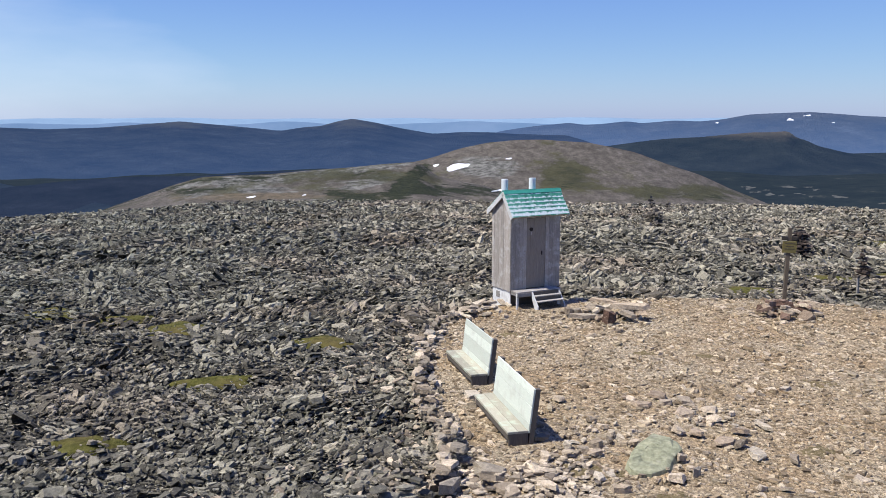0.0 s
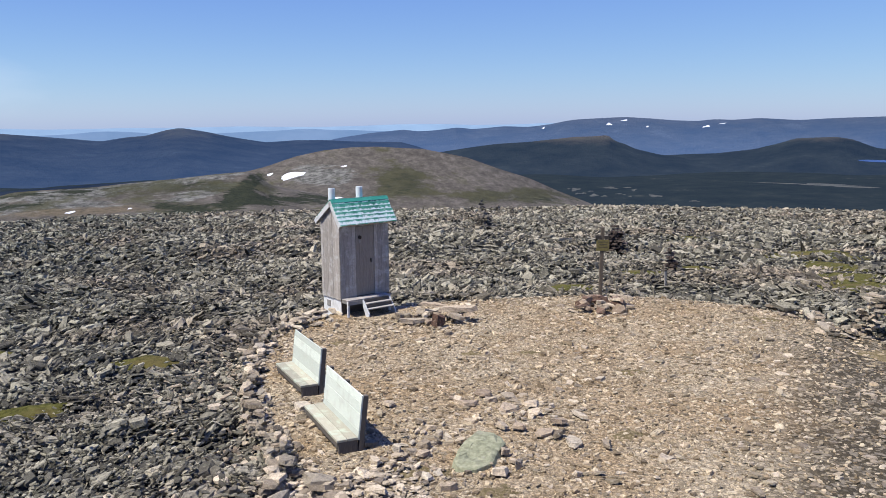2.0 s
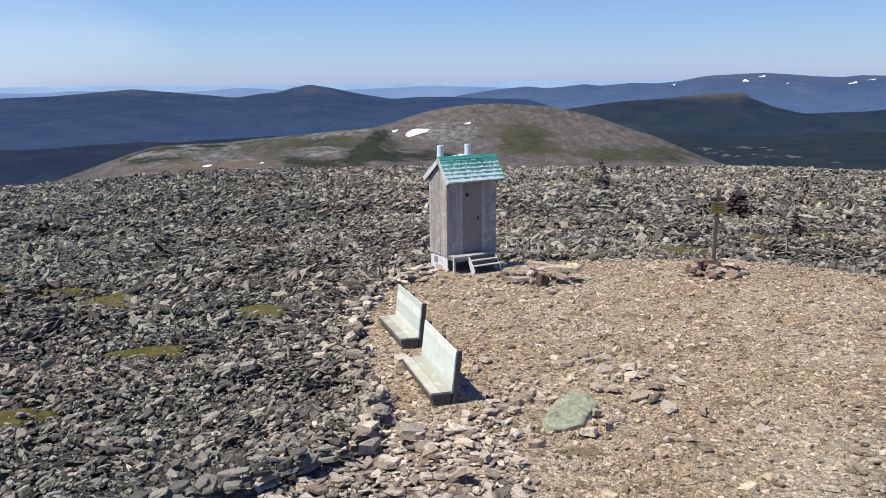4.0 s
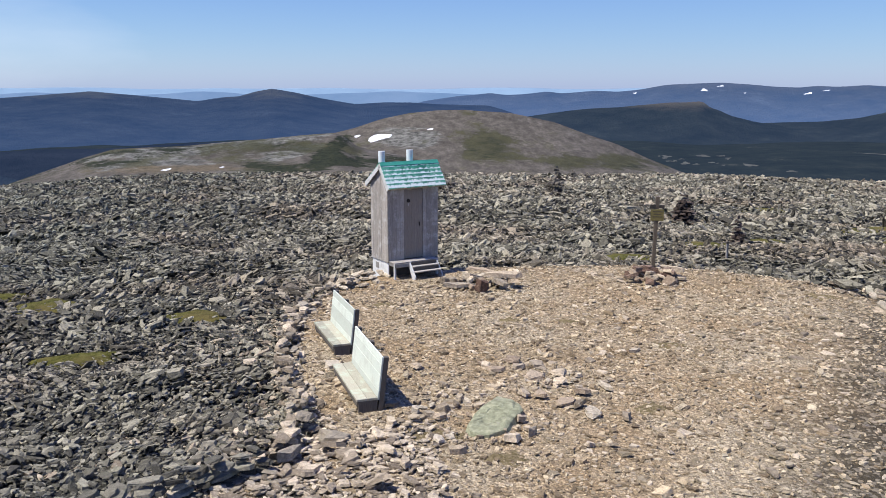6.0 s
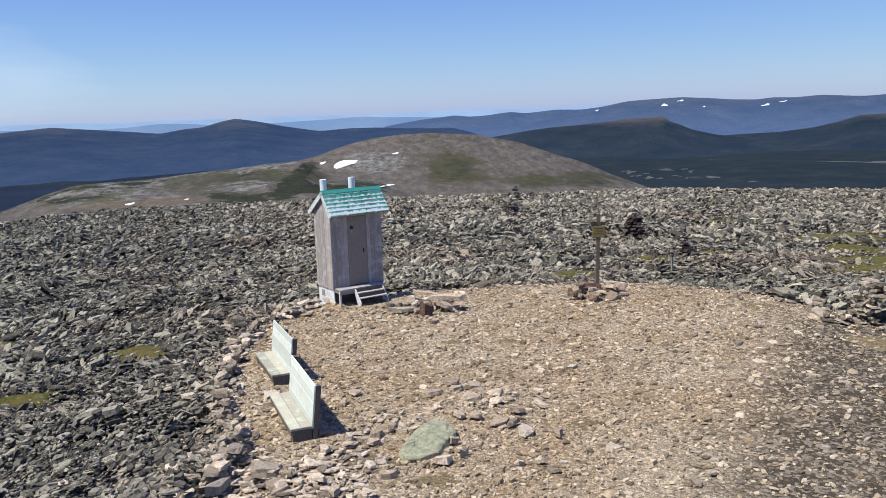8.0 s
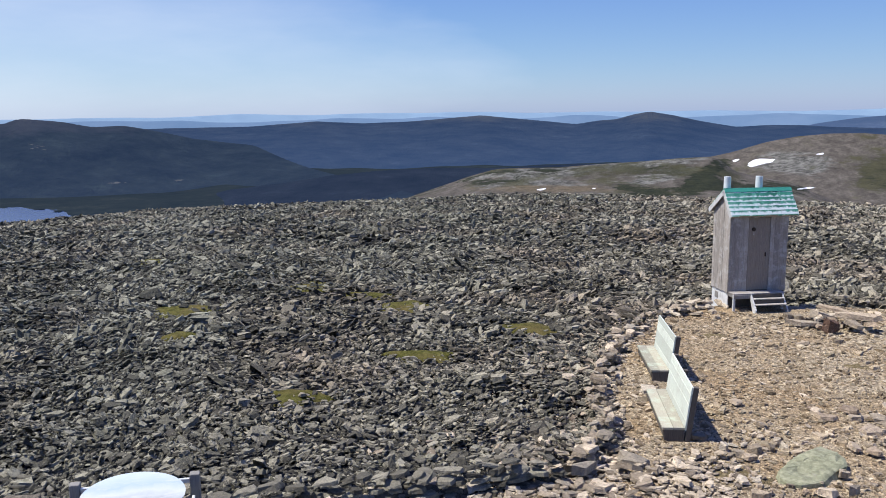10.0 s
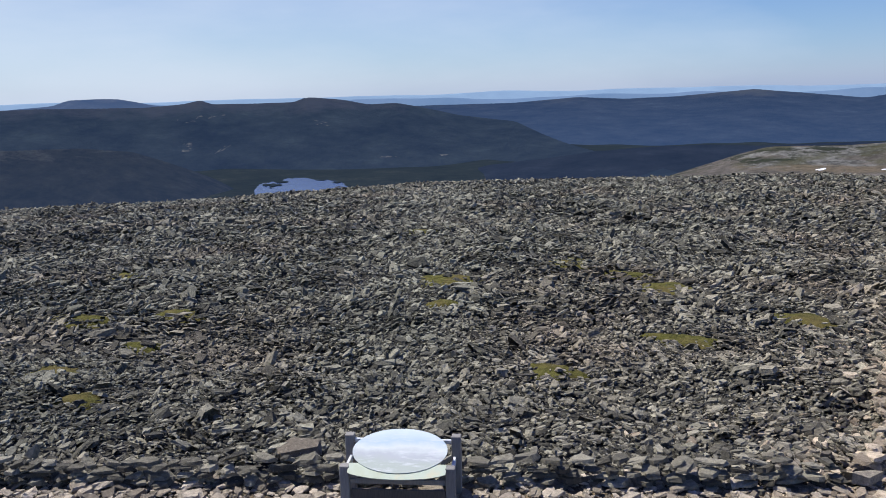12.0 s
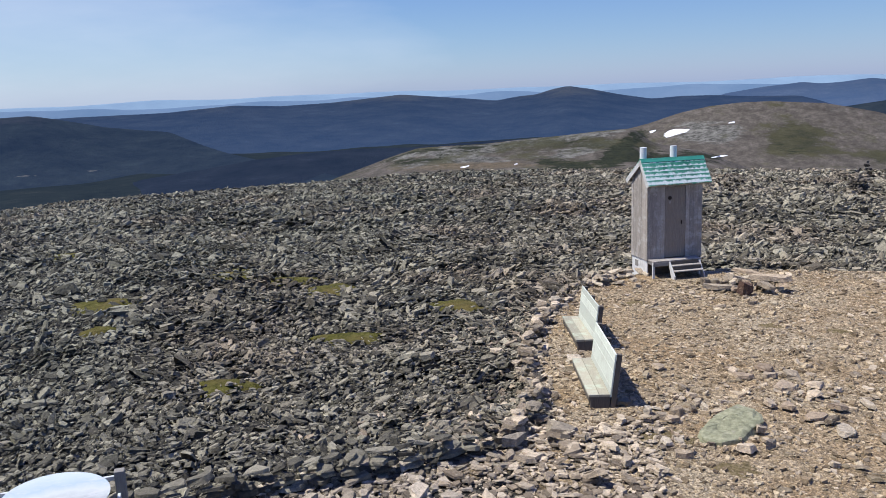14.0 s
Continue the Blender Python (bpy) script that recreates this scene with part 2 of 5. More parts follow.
def make_panel():
    """Enamelled panorama: pale blue and white streaks that paint in the sky's reflection, ground tones along the near
    edge.
    """
    n = Nodes("sky_sheen_panorama_panel")
    sep = n.tree.nodes.new("ShaderNodeSeparateXYZ")
    n.link(n.co, sep.inputs[0])
    wave = n.math("ADD", sep.outputs[1], n.math("MULTIPLY", n.math("SUBTRACT", n.noise(2.6, 5, 0.6), 0.5), 0.35))
    c = n.ramp(n.math("ADD", wave, 0.5), (0.24, (0.44, 0.48, 0.42)), (0.42, (0.46, 0.48, 0.49)), (0.55, (0.62, 0.66, 0.63)), (0.68, (0.46, 0.56, 0.62)), (0.86, (0.58, 0.66, 0.67)))
    streak = n.ramp(n.noise(3.0, 5, 0.65, n.co, (1, 5, 1)), (0.52, 0.0), (0.66, 0.7))
    c = n.mix(streak, c, (0.66, 0.67, 0.67))
    return n.done(c, 0.24, spec=0.5)


def make_panel_low():
    n = Nodes("faded_panorama_lower_panel")
    c = n.ramp(n.noise(3.0, 5, 0.65), (0.35, (0.46, 0.50, 0.35)), (0.55, (0.50, 0.56, 0.44)), (0.7, (0.58, 0.55, 0.38)))
    return n.done(c, 0.3)


M_PANEL, M_PANEL_LOW = make_panel(), make_panel_low()


def make_moss():
    n = Nodes("yellow_green_moss")
    co = n.world_co()
    c = n.ramp(n.noise(6, 6, 0.75, co), (0.3, (0.034, 0.034, 0.009)), (0.5, (0.098, 0.095, 0.022)), (0.72, (0.18, 0.165, 0.055)))
    c = n.mix(n.ramp(n.noise(1.4, 3, 0.6, co), (0.45, 0.0), (0.65, 0.6)), c, (0.16, 0.12, 0.05))
    n.bump(n.noise(30, 6, 0.8, co), 0.9, 0.05)
    return n.done(c, 0.95, spec=0.1)


M_MOSS = make_moss()


def make_dry_moss():
    n = Nodes("dry_brown_moss")
    co = n.world_co()
    c = n.ramp(n.noise(14, 6, 0.8, co), (0.3, (0.11, 0.085, 0.04)), (0.5, (0.21, 0.165, 0.085)), (0.68, (0.42, 0.335, 0.215)))
    n.bump(n.noise(30, 6, 0.8, co), 0.9, 0.05)
    return n.done(c, 0.95, spec=0.1)


M_DRYMOSS = make_dry_moss()


def make_near_ground():
    """Tan trodden gravel in the clearing; soil and shards between the field stones, darkened for the shade of the gaps.
    """
    n = Nodes("summit_ground")
    co = n.world_co()
    fine, mid = n.noise(42, 6, 0.8, co), n.noise(9, 5, 0.7, co)
    cell, gap = n.voronoi(15, co), n.voronoi(15, co, "Distance")
    # dark specks and cell edges paint the small shadows between chips
    tan = n.ramp(fine, (0.37, (0.095, 0.074, 0.047)), (0.5, (0.41, 0.328, 0.215)), (0.64, (0.76, 0.645, 0.46)))
    tan = n.mix(0.6, tan, n.mix(1.0, tan, n.ramp(cell, (0.15, 0.5), (0.85, 1.4)), "MULTIPLY"))
    tan = n.mix(0.45, tan, n.mix(1.0, tan, n.ramp(gap, (0.35, 1.15), (0.75, 0.35)), "MULTIPLY"))
    tan = n.mix(n.ramp(n.noise(0.35, 4, 0.65, co), (0.42, 0.0), (0.60, 0.75)), tan, n.mix(1.0, tan, (0.80, 0.67, 0.53), "MULTIPLY"))
    tan = n.mix(n.ramp(n.noise(0.8, 4, 0.7, co), (0.54, 0.0), (0.68, 0.7)), tan, n.mix(1.0, tan, (0.52, 0.46, 0.34), "MULTIPLY"))
    bare = n.ramp(fine, (0.34, (0.020, 0.016, 0.009)), (0.52, (0.055, 0.044, 0.026)), (0.72, (0.13, 0.105, 0.067)))
    bare = n.mix(n.ramp(cell, (0.58, 0.0), (0.66, 0.8)), bare, (0.25, 0.212, 0.158))
    tan = n.mix(n.ramp(n.math("ADD", n.attr("bare"), n.math("MULTIPLY", n.math("SUBTRACT", n.noise(0.7, 5, 0.7, co), 0.5), 0.8)), (0.4, 0.0), (0.7, 0.45), (1.0, 0.95)), tan, bare)
    # soil tone kept dark to stand in for shaded voids between stones
    soil = n.ramp(mid, (0.3, (0.020, 0.019, 0.015)), (0.55, (0.052, 0.049, 0.040)), (0.75, (0.12, 0.113, 0.094)))
    soil = n.mix(1.0, soil, n.ramp(cell, (0.15, 0.4), (0.85, 1.3)), "MULTIPLY")
    edge = n.math("ADD", n.attr("yard"), n.math("MULTIPLY", n.math("SUBTRACT", n.noise(0.9, 6, 0.75, co), 0.5), 1.5))
    c = n.mix(n.ramp(edge, (0.34, 0.0), (0.70, 1.0)), soil, tan)
    n.bump(n.mix(0.5, n.mix(0.5, fine, mid), n.ramp(gap, (0.2, 1.0), (0.8, 0.0))), 1.0, 0.05)
    return n.done(c, 0.92, spec=0.2)


def make_tundra():
    """Stony alpine slope: grey-brown scree, dwarf shrubs and yellowed grass in patches."""
    n = Nodes("alpine_slope")
    co = n.world_co()
    scree = n.ramp(n.noise(1.0, 9, 0.8, co, (0.11, 0.06, 0.2)), (0.34, (0.05, 0.045, 0.037)), (0.5, (0.093, 0.082, 0.069)), (0.68, (0.17, 0.153, 0.13)))
    scree = n.mix(n.ramp(n.noise(0.03, 6, 0.7, co), (0.52, 0.0), (0.62, 0.7)), scree, n.mix(1.0, scree, (1.4, 1.4, 1.4), "MULTIPLY"))
    grass = n.ramp(n.noise(0.06, 6, 0.7, co), (0.35, (0.022, 0.026, 0.012)), (0.65, (0.062, 0.060, 0.028)))
    shrub = n.ramp(n.noise(0.22, 6, 0.75, co), (0.34, (0.010, 0.014, 0.009)), (0.62, (0.036, 0.040, 0.022)))
    scree = n.mix(n.ramp(n.math("ADD", n.attr("rocky"), n.math("MULTIPLY", n.math("SUBTRACT", n.noise(1.0, 8, 0.72, co, (0.02, 0.045, 0.2)), 0.5), 2.3)), (0.44, 0.0), (0.56, 0.9)), scree, n.ramp(n.noise(0.14, 8, 0.8, co), (0.40, (0.042, 0.043, 0.038)), (0.60, (0.225, 0.22, 0.198))))
    c = n.mix(n.ramp(n.math("ADD", n.math("MULTIPLY", n.attr("olive"), 0.3), n.noise(0.03, 8, 0.75, co)), (0.56, 0.0), (0.66, 0.85)), scree, grass)
    c = n.mix(n.ramp(n.math("ADD", n.attr("heath"), n.math("MULTIPLY", n.math("SUBTRACT", n.noise(0.06, 6, 0.75, co), 0.5), 1.2)), (0.4, 0.0), (0.7, 0.8)), c, n.ramp(n.noise(0.3, 5, 0.7, co), (0.35, (0.075, 0.06, 0.036)), (0.65, (0.17, 0.135, 0.09))))
    s = n.math("ADD", n.attr("shrub"), n.math("MULTIPLY", n.math("SUBTRACT", n.noise(1.0, 8, 0.74, co, (0.04, 0.07, 0.2)), 0.5), 3.0))
    c = n.mix(n.ramp(s, (0.42, 0.0), (0.58, 1.0)), c, shrub)
    n.bump(n.noise(0.16, 8, 0.8, co), 0.6, 1.6)
    return n.done(c, 0.95, spec=0.1)


def make_forest():
    n = Nodes("hazed_boreal_forest")
    co = n.world_co()
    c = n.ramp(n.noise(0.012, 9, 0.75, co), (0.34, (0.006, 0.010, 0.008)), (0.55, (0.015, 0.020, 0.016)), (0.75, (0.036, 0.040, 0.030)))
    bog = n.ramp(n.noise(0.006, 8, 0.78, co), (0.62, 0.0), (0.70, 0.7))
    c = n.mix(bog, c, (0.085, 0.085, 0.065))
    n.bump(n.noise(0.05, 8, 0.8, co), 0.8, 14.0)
    # faint blue emission paints valley haze over the woods
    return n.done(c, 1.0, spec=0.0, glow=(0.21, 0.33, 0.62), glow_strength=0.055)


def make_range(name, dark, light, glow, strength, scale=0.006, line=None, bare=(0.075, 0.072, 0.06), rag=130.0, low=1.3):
    """Distant wooded upland, the haze of kilometres of air put in as blue glow; its tops bare above the tree line."""
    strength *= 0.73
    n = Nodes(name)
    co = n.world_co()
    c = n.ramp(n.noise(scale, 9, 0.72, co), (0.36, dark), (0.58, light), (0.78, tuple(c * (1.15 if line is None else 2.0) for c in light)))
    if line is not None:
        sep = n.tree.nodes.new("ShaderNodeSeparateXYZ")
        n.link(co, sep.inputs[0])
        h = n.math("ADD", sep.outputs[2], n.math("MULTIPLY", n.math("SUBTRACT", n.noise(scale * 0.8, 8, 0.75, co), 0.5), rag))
        # paler tops: bare ground, plus contrast in place of light on the slopes
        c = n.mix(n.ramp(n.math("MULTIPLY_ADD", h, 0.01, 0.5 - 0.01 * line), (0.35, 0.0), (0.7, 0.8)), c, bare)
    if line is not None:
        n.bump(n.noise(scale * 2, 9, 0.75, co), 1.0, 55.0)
        # haze glow, stronger towards the valley
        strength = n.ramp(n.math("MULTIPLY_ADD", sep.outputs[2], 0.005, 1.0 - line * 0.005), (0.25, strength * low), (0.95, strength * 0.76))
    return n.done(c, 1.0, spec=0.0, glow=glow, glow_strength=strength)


M_GROUND, M_TUNDRA, M_FOREST = make_near_ground(), make_tundra(), make_forest()
M_SNOW = plain("old_snow", (0.80, 0.82, 0.85), (0.90, 0.91, 0.92), 0.3, 0.6)


M_FARSNOW = plain("far_old_snow", (0.62, 0.66, 0.74), (0.72, 0.75, 0.80), 0.02, 0.7)
M_SCREE = plain("pale_scree", (0.03, 0.04, 0.048), (0.085, 0.092, 0.098), 0.05, 0.95)
M_BOG = plain("pale_bog", (0.025, 0.03, 0.026), (0.085, 0.086, 0.072), 0.03, 0.95)


def make_water():
    n = Nodes("lake_water")
    n.bump(n.noise(0.05, 3, 0.5, n.world_co()), 0.05, 0.3)
    return n.done((0.03, 0.062, 0.15), 0.25, spec=0.4)


M_WATER = make_water()


# ---- helpers for shapes ----
def smooth(a, b, v):
    t = np.clip((v - a) / (b - a), 0, 1)
    return t * t * (3 - 2 * t)


def part(name, bm, material, parent=None, label="", at=None, shade=False):
    """Link a bmesh as one mesh object, under a thing or a part."""
    me = bpy.data.meshes.new(name)
    bm.to_mesh(me)
    bm.free()
    me.materials.append(material)
    if shade:
        me.shade_smooth()
    ob = new(name, me)
    if parent is not None:
        ob.parent = parent
    if at is not None:
        ob.matrix_basis = at
    if label:
        tagged(ob, label)
    return ob


def empty(name, m, label, category, group=""):
    ob = new(name)
    ob.empty_display_size = 0.2
    ob.matrix_basis = m
    return tagged(ob, label, category, group)


def box(bm, lo, hi, bevel=0.0, jitter=0.0):
    """A box between two corners, edges eased and a little uneven."""
    c = [(a + b) / 2 for a, b in zip(lo, hi)]
    s = [abs(b - a) for a, b in zip(lo, hi)]
    g = bmesh.ops.create_cube(bm, size=1.0, matrix=Matrix.Translation(c) @ Matrix.Diagonal((*s, 1)))
    for v in g["verts"]:
        v.co += Vector((random.uniform(-1, 1), random.uniform(-1, 1), random.uniform(-1, 1))) * jitter
    if bevel:
        edges = list({e for v in g["verts"] for e in v.link_edges})
        bmesh.ops.bevel(bm, geom=edges, offset=bevel, segments=1, affect="EDGES")


def boxed(lo, hi, bevel=0.006, jitter=0.0):
    bm = bmesh.new()
    box(bm, lo, hi, bevel, jitter)
    return bm


def rod(bm, r, z0, z1, seg=16, x=0.0, y=0.0, cap=True):
    bmesh.ops.create_cone(bm, cap_ends=cap, segments=seg, radius1=r, radius2=r, depth=z1 - z0, matrix=Matrix.Translation((x, y, (z0 + z1) / 2)))


def mesh_arrays(name, verts, tris, material, attrs=None):
    me = bpy.data.meshes.new(name)
    me.vertices.add(len(verts))
    me.vertices.foreach_set("co", np.asarray(verts, np.float32).ravel())
    tris = np.asarray(tris, np.int32)
    k = tris.shape[1]
    me.loops.add(tris.size)
    me.loops.foreach_set("vertex_index", tris.ravel())
    me.polygons.add(len(tris))
    me.polygons.foreach_set("loop_start", np.arange(0, tris.size, k, dtype=np.int32))
    for key, v in (attrs or {}).items():
        me.attributes.new(key, "FLOAT", "POINT").data.foreach_set("value", np.asarray(v, np.float32))
    me.update(calc_edges=True)
    me.shade_flat()
    me.materials.append(material)
    return me


rng = np.random.default_rng(7)


def flake_shape(sides, thick, wide=(0.38, 0.8), base=False, crown=True):
    """A ragged split flake, one unit long: broken-back corners, an uneven cleaved top."""
    a = (np.arange(sides) + rng.uniform(-0.36, 0.36, sides)) * 2 * np.pi / sides + rng.uniform(0, 6)
    rad = rng.uniform(0.68, 1.1, sides)
    w = rng.uniform(*wide)
    low = np.c_[np.cos(a) * rad * 0.5, np.sin(a) * rad * 0.5 * w, -thick / 2 * rng.uniform(0.6, 1.2, sides)]
    t = rng.uniform(0.78, 1.02, sides)
    t[rng.integers(sides)] *= 0.66
    lean = rng.uniform(-0.6, 0.6, 2) * thick
    top = np.c_[low[:, 0] * t, low[:, 1] * t, thick / 2 * rng.uniform(0.5, 1.25, sides)]
    top[:, 2] += top[:, 0] * lean[0] + top[:, 1] * lean[1]
    v, f = [low, top], []
    for i in range(sides):
        j = (i + 1) % sides
        f += [(i, j, sides + j), (i, sides + j, sides + i)]
    if crown:
        v.append([[rng.uniform(-0.14, 0.14), rng.uniform(-0.14, 0.14) * w, thick / 2 * rng.uniform(0.7, 1.5)]])
        f += [(2 * sides, sides + i, sides + (i + 1) % sides) for i in range(sides)]
    else:
        f += [(sides, sides + i, sides + i + 1) for i in range(1, sides - 1)]
    if base:
        f += [(0, i + 1, i) for i in range(1, sides - 1)]
    return np.concatenate(v), np.array(f)


SHAPES = [flake_shape(int(rng.integers(5, 8)), rng.uniform(0.13, 0.28), (0.42, 0.82), True) for _ in range(48)]
CHIPS = [flake_shape(int(rng.integers(4, 6)), rng.uniform(0.12, 0.34), (0.5, 0.9), crown=False) for _ in range(30)]
PLATES = [flake_shape(int(rng.integers(5, 7)), rng.uniform(0.06, 0.2), (0.42, 0.8), crown=False) for _ in range(60)]
SHARDS = [flake_shape(int(rng.integers(5, 7)), rng.uniform(0.06, 0.24), (0.34, 0.78), crown=k % 3 == 0) for k in range(72)]
RIM_PLATES = [flake_shape(4, rng.uniform(0.08, 0.24), (0.35, 0.7), crown=False) for _ in range(48)]
FAR_PLATES = [flake_shape(int(rng.integers(4, 6)), rng.uniform(0.05, 0.2), (0.32, 0.7), crown=False) for _ in range(60)]


def turn_matrices(n, tilt, way=None):
    """Random turns about the vertical, then a lean of about tilt radians, neighbours leaning alike where a way is given."""
    yaw, lean = rng.uniform(0, 2 * np.pi, n), np.abs(rng.normal(0, tilt, n))
    way = rng.uniform(0, 2 * np.pi, n) if way is None else way + rng.normal(0, 0.7, n)
    c, s = np.cos(yaw), np.sin(yaw)
    rz = np.zeros((n, 3, 3))
    rz[:, 0, 0], rz[:, 0, 1], rz[:, 1, 0], rz[:, 1, 1], rz[:, 2, 2] = c, -s, s, c, 1
    ax, ay = np.cos(way), np.sin(way)
    c, s = np.cos(lean), np.sin(lean)
    rt = np.zeros((n, 3, 3))
    rt[:, 0, 0], rt[:, 0, 1], rt[:, 0, 2] = c + ax * ax * (1 - c), ax * ay * (1 - c), ay * s
    rt[:, 1, 0], rt[:, 1, 1], rt[:, 1, 2] = ax * ay * (1 - c), c + ay * ay * (1 - c), -ax * s
    rt[:, 2, 0], rt[:, 2, 1], rt[:, 2, 2] = -ay * s, ax * s, c
    return rt @ rz


def scatter(name, xy, size, tilt, lift, material, shapes=SHAPES, flat=1.0, swirl=0.0):
    """One mesh of many stones lying on the ground at xy."""
    n = len(xy)
    z = ground_z(xy[:, 0], xy[:, 1])
    rot = turn_matrices(n, tilt, waves(xy[:, 0], xy[:, 1], swirl, 8) * 4.5 if swirl else None)
    which = rng.integers(0, len(shapes), n)
    vs, fs, base = [], [], 0
    for k, (v, f) in enumerate(shapes):
        i = np.nonzero(which == k)[0]
        if not len(i):
            continue
        s = size[i][:, None, None] * np.array([1, 1, flat])
        p = np.einsum("nij,nvj->nvi", rot[i], v[None] * s)
        p[:, :, 0] += xy[i, 0][:, None]
        p[:, :, 1] += xy[i, 1][:, None]
        p[:, :, 2] += (z[i] + lift[i] * size[i])[:, None]
        vs.append(p.reshape(-1, 3))
        fs.append((f[None] + (np.arange(len(i)) * len(v))[:, None, None] + base).reshape(-1, 3))
        base += len(i) * len(v)
    return mesh_arrays(name, np.concatenate(vs), np.concatenate(fs), material)


# stone meshes that single stones share
STONES = {}


def stone_mesh(k, material):
    key = (k % len(SHAPES), material.name)
    if key not in STONES:
        v, f = SHAPES[k % len(SHAPES)]
        STONES[key] = mesh_arrays("stone", v, f, material)
    return STONES[key]


def stone(parent, x, y, z, length, width, thick, yaw, lean=0.0, way=0.0, material=None, name="stone", pick=None):
    """One stone as a part of its heap, wall or ground."""
    ob = new(name, stone_mesh(random.randrange(1000) if pick is None else pick, material))
    ob.parent = parent
    tilt = Matrix.Rotation(lean, 4, Vector((math.cos(way), math.sin(way), 0)))
    ob.matrix_basis = Matrix.Translation((x, y, z)) @ tilt @ Matrix.Rotation(yaw, 4, "Z") @ Matrix.Diagonal((length, width * 1.4, thick * 2.8, 1))
    return ob


# ---- the lie of the land ----
VIEW = (0.8, -1.1, 5.7)
RIM_AZ = [-180, -70, -63, -55, -49, -44, -38, -30, -21, -16, -9, 2, 8, 14, 21, 31, 42, 60, 180]
RIM_DIP = [6.6, 6.7, 6.75, 6.95, 6.8, 6.6, 6.4, 6.33, 6.13, 5.9, 5.9, 6.05, 6.1, 6.08, 5.85, 5.87, 5.74, 5.9, 6.6]
YARD = np.array([(-0.5, 10.95), (0.05, 12.3), (-0.2, 13.4), (-0.65, 14.9), (-0.8, 16.8), (-0.85, 18.7), (-0.5, 21.0), (0.1, 22.2), (1.1, 23.5), (3.2, 24.3), (7.2, 24.3),
                 (9.5, 24.2), (12.0, 23.3), (14.0, 22.0), (15.2, 19.6), (16.2, 16.8), (19, 12), (20, -8), (-12, -8), (-11.2, 3.5)])
FLOOR = -200.0


def inside(poly, x, y):
    """Signed distance to a polygon, positive inside."""
    d, odd = np.full(np.shape(x), 1e9), np.zeros(np.shape(x), bool)
    for (ax, ay), (bx, by) in zip(poly, np.roll(poly, -1, 0)):
        t = np.clip(((x - ax) * (bx - ax) + (y - ay) * (by - ay)) / ((bx - ax) ** 2 + (by - ay) ** 2), 0, 1)
        d = np.minimum(d, np.hypot(x - ax - t * (bx - ax), y - ay - t * (by - ay)))
        odd ^= ((ay > y) != (by > y)) & (x < (bx - ax) * (y - ay) / (by - ay + 1e-12) + ax)
    return np.where(odd, d, -d)


def waves(x, y, scale, seed=0):
    """Cheap smooth undulation between about -1 and 1."""
    v = 0
    for k in range(4):
        a = 1.3 * k + seed
        v = v + np.sin((x * math.cos(a) + y * math.sin(a)) / scale * (1 + 0.37 * k) + seed * 2.1 + k * 1.7) / (1 + 0.4 * k)
    return v / 2.2


def polar(x, y):
    dx, dy = x - VIEW[0], y - VIEW[1]
    return np.hypot(dx, dy), np.degrees(np.arctan2(dx, dy))


DOME = ([-60, -12, -6, -3, -0.5, 1.3, 3.2, 5, 6.9, 9.9, 13, 15.3, 17.2, 19.1, 21, 25, 60], [-12, -8, -5, -3.6, -3.02, -2.45, -2.03, -1.83, -1.77, -1.94, -2.53, -3.41, -4.07, -4.94, -5.66, -7.2, -14])
SPUR = ([-60, -26, -21.1, -17.8, -15.9, -11.3, -7.6, -4, -1.8, -1.0, -0.4, 1, 3, 5.3, 8, 60], [-16, -7.4, -5.73, -4.7, -4.25, -4.08, -3.7, -3.43, -3.32, -3.7, -4.25, -4.6, -5.0, -5.9, -7, -16])


def slope_face(r, az, profile, crest, foot, dip):
    """Height of a hill whose outline dips by the profile at its crest and whose near face runs down to the foot."""
    el = np.interp(az, *profile)
    t = (crest - r) / (crest - foot)
    e = np.where(t > 0, el - (np.maximum(0, dip + el)) * np.clip(t, 0, 1) ** 0.9 - np.maximum(0, t - 1) * 9, el)
    z = VIEW[2] + r * np.tan(np.radians(e))
    return np.where(r > crest, z - (r - crest) * 0.42, z)


def ground_z(x, y):
    x, y = np.asarray(x, float), np.asarray(y, float)
    r, az = polar(x, y)
    k = np.tan(np.radians(np.interp(az, RIM_AZ, RIM_DIP) + 0.14)) ** 2 / (4 * 5.68)
    rs = 0.30 / (2 * k)
    fall = np.where(r < rs, k * r * r, k * rs * rs + 0.30 * (r - rs))
    z = -0.14 - fall + waves(x, y, 5.0) * 0.07 * smooth(3, 12, r) + waves(x, y, 1.7, 3) * 0.05
    d = inside(YARD, x, y)
    w = smooth(-0.5, 0.5, d) if np.ndim(d) else smooth(-0.5, 0.5, np.asarray(d))
    z = z + 0.24 * smooth(-4.5, -0.6, d) * smooth(1.0, -1.0, x) * smooth(14, 11, y)
    yard = 0.02 * waves(x, y, 2.3, 5) + 0.10 * smooth(17, 23.5, y) - 0.12 * smooth(9, 15, x)
    z = z * (1 - w) + yard * w
    far = r > 200
    if np.any(far):
        lump = waves(x, y, 55, 2) * 2.2 + waves(x, y, 19, 4) * 0.9
        hills = np.maximum(slope_face(r, az, DOME, 900, 690, 6.8), slope_face(r, az, SPUR, 640, 500, 6.8)) + lump * smooth(250, 420, r) * 0.6
        floor = FLOOR + waves(x, y, 210, 1) * 9 + waves(x, y, 70, 6) * 3
        z = np.where(far, np.maximum(np.maximum(z, hills), floor), z)
    return z


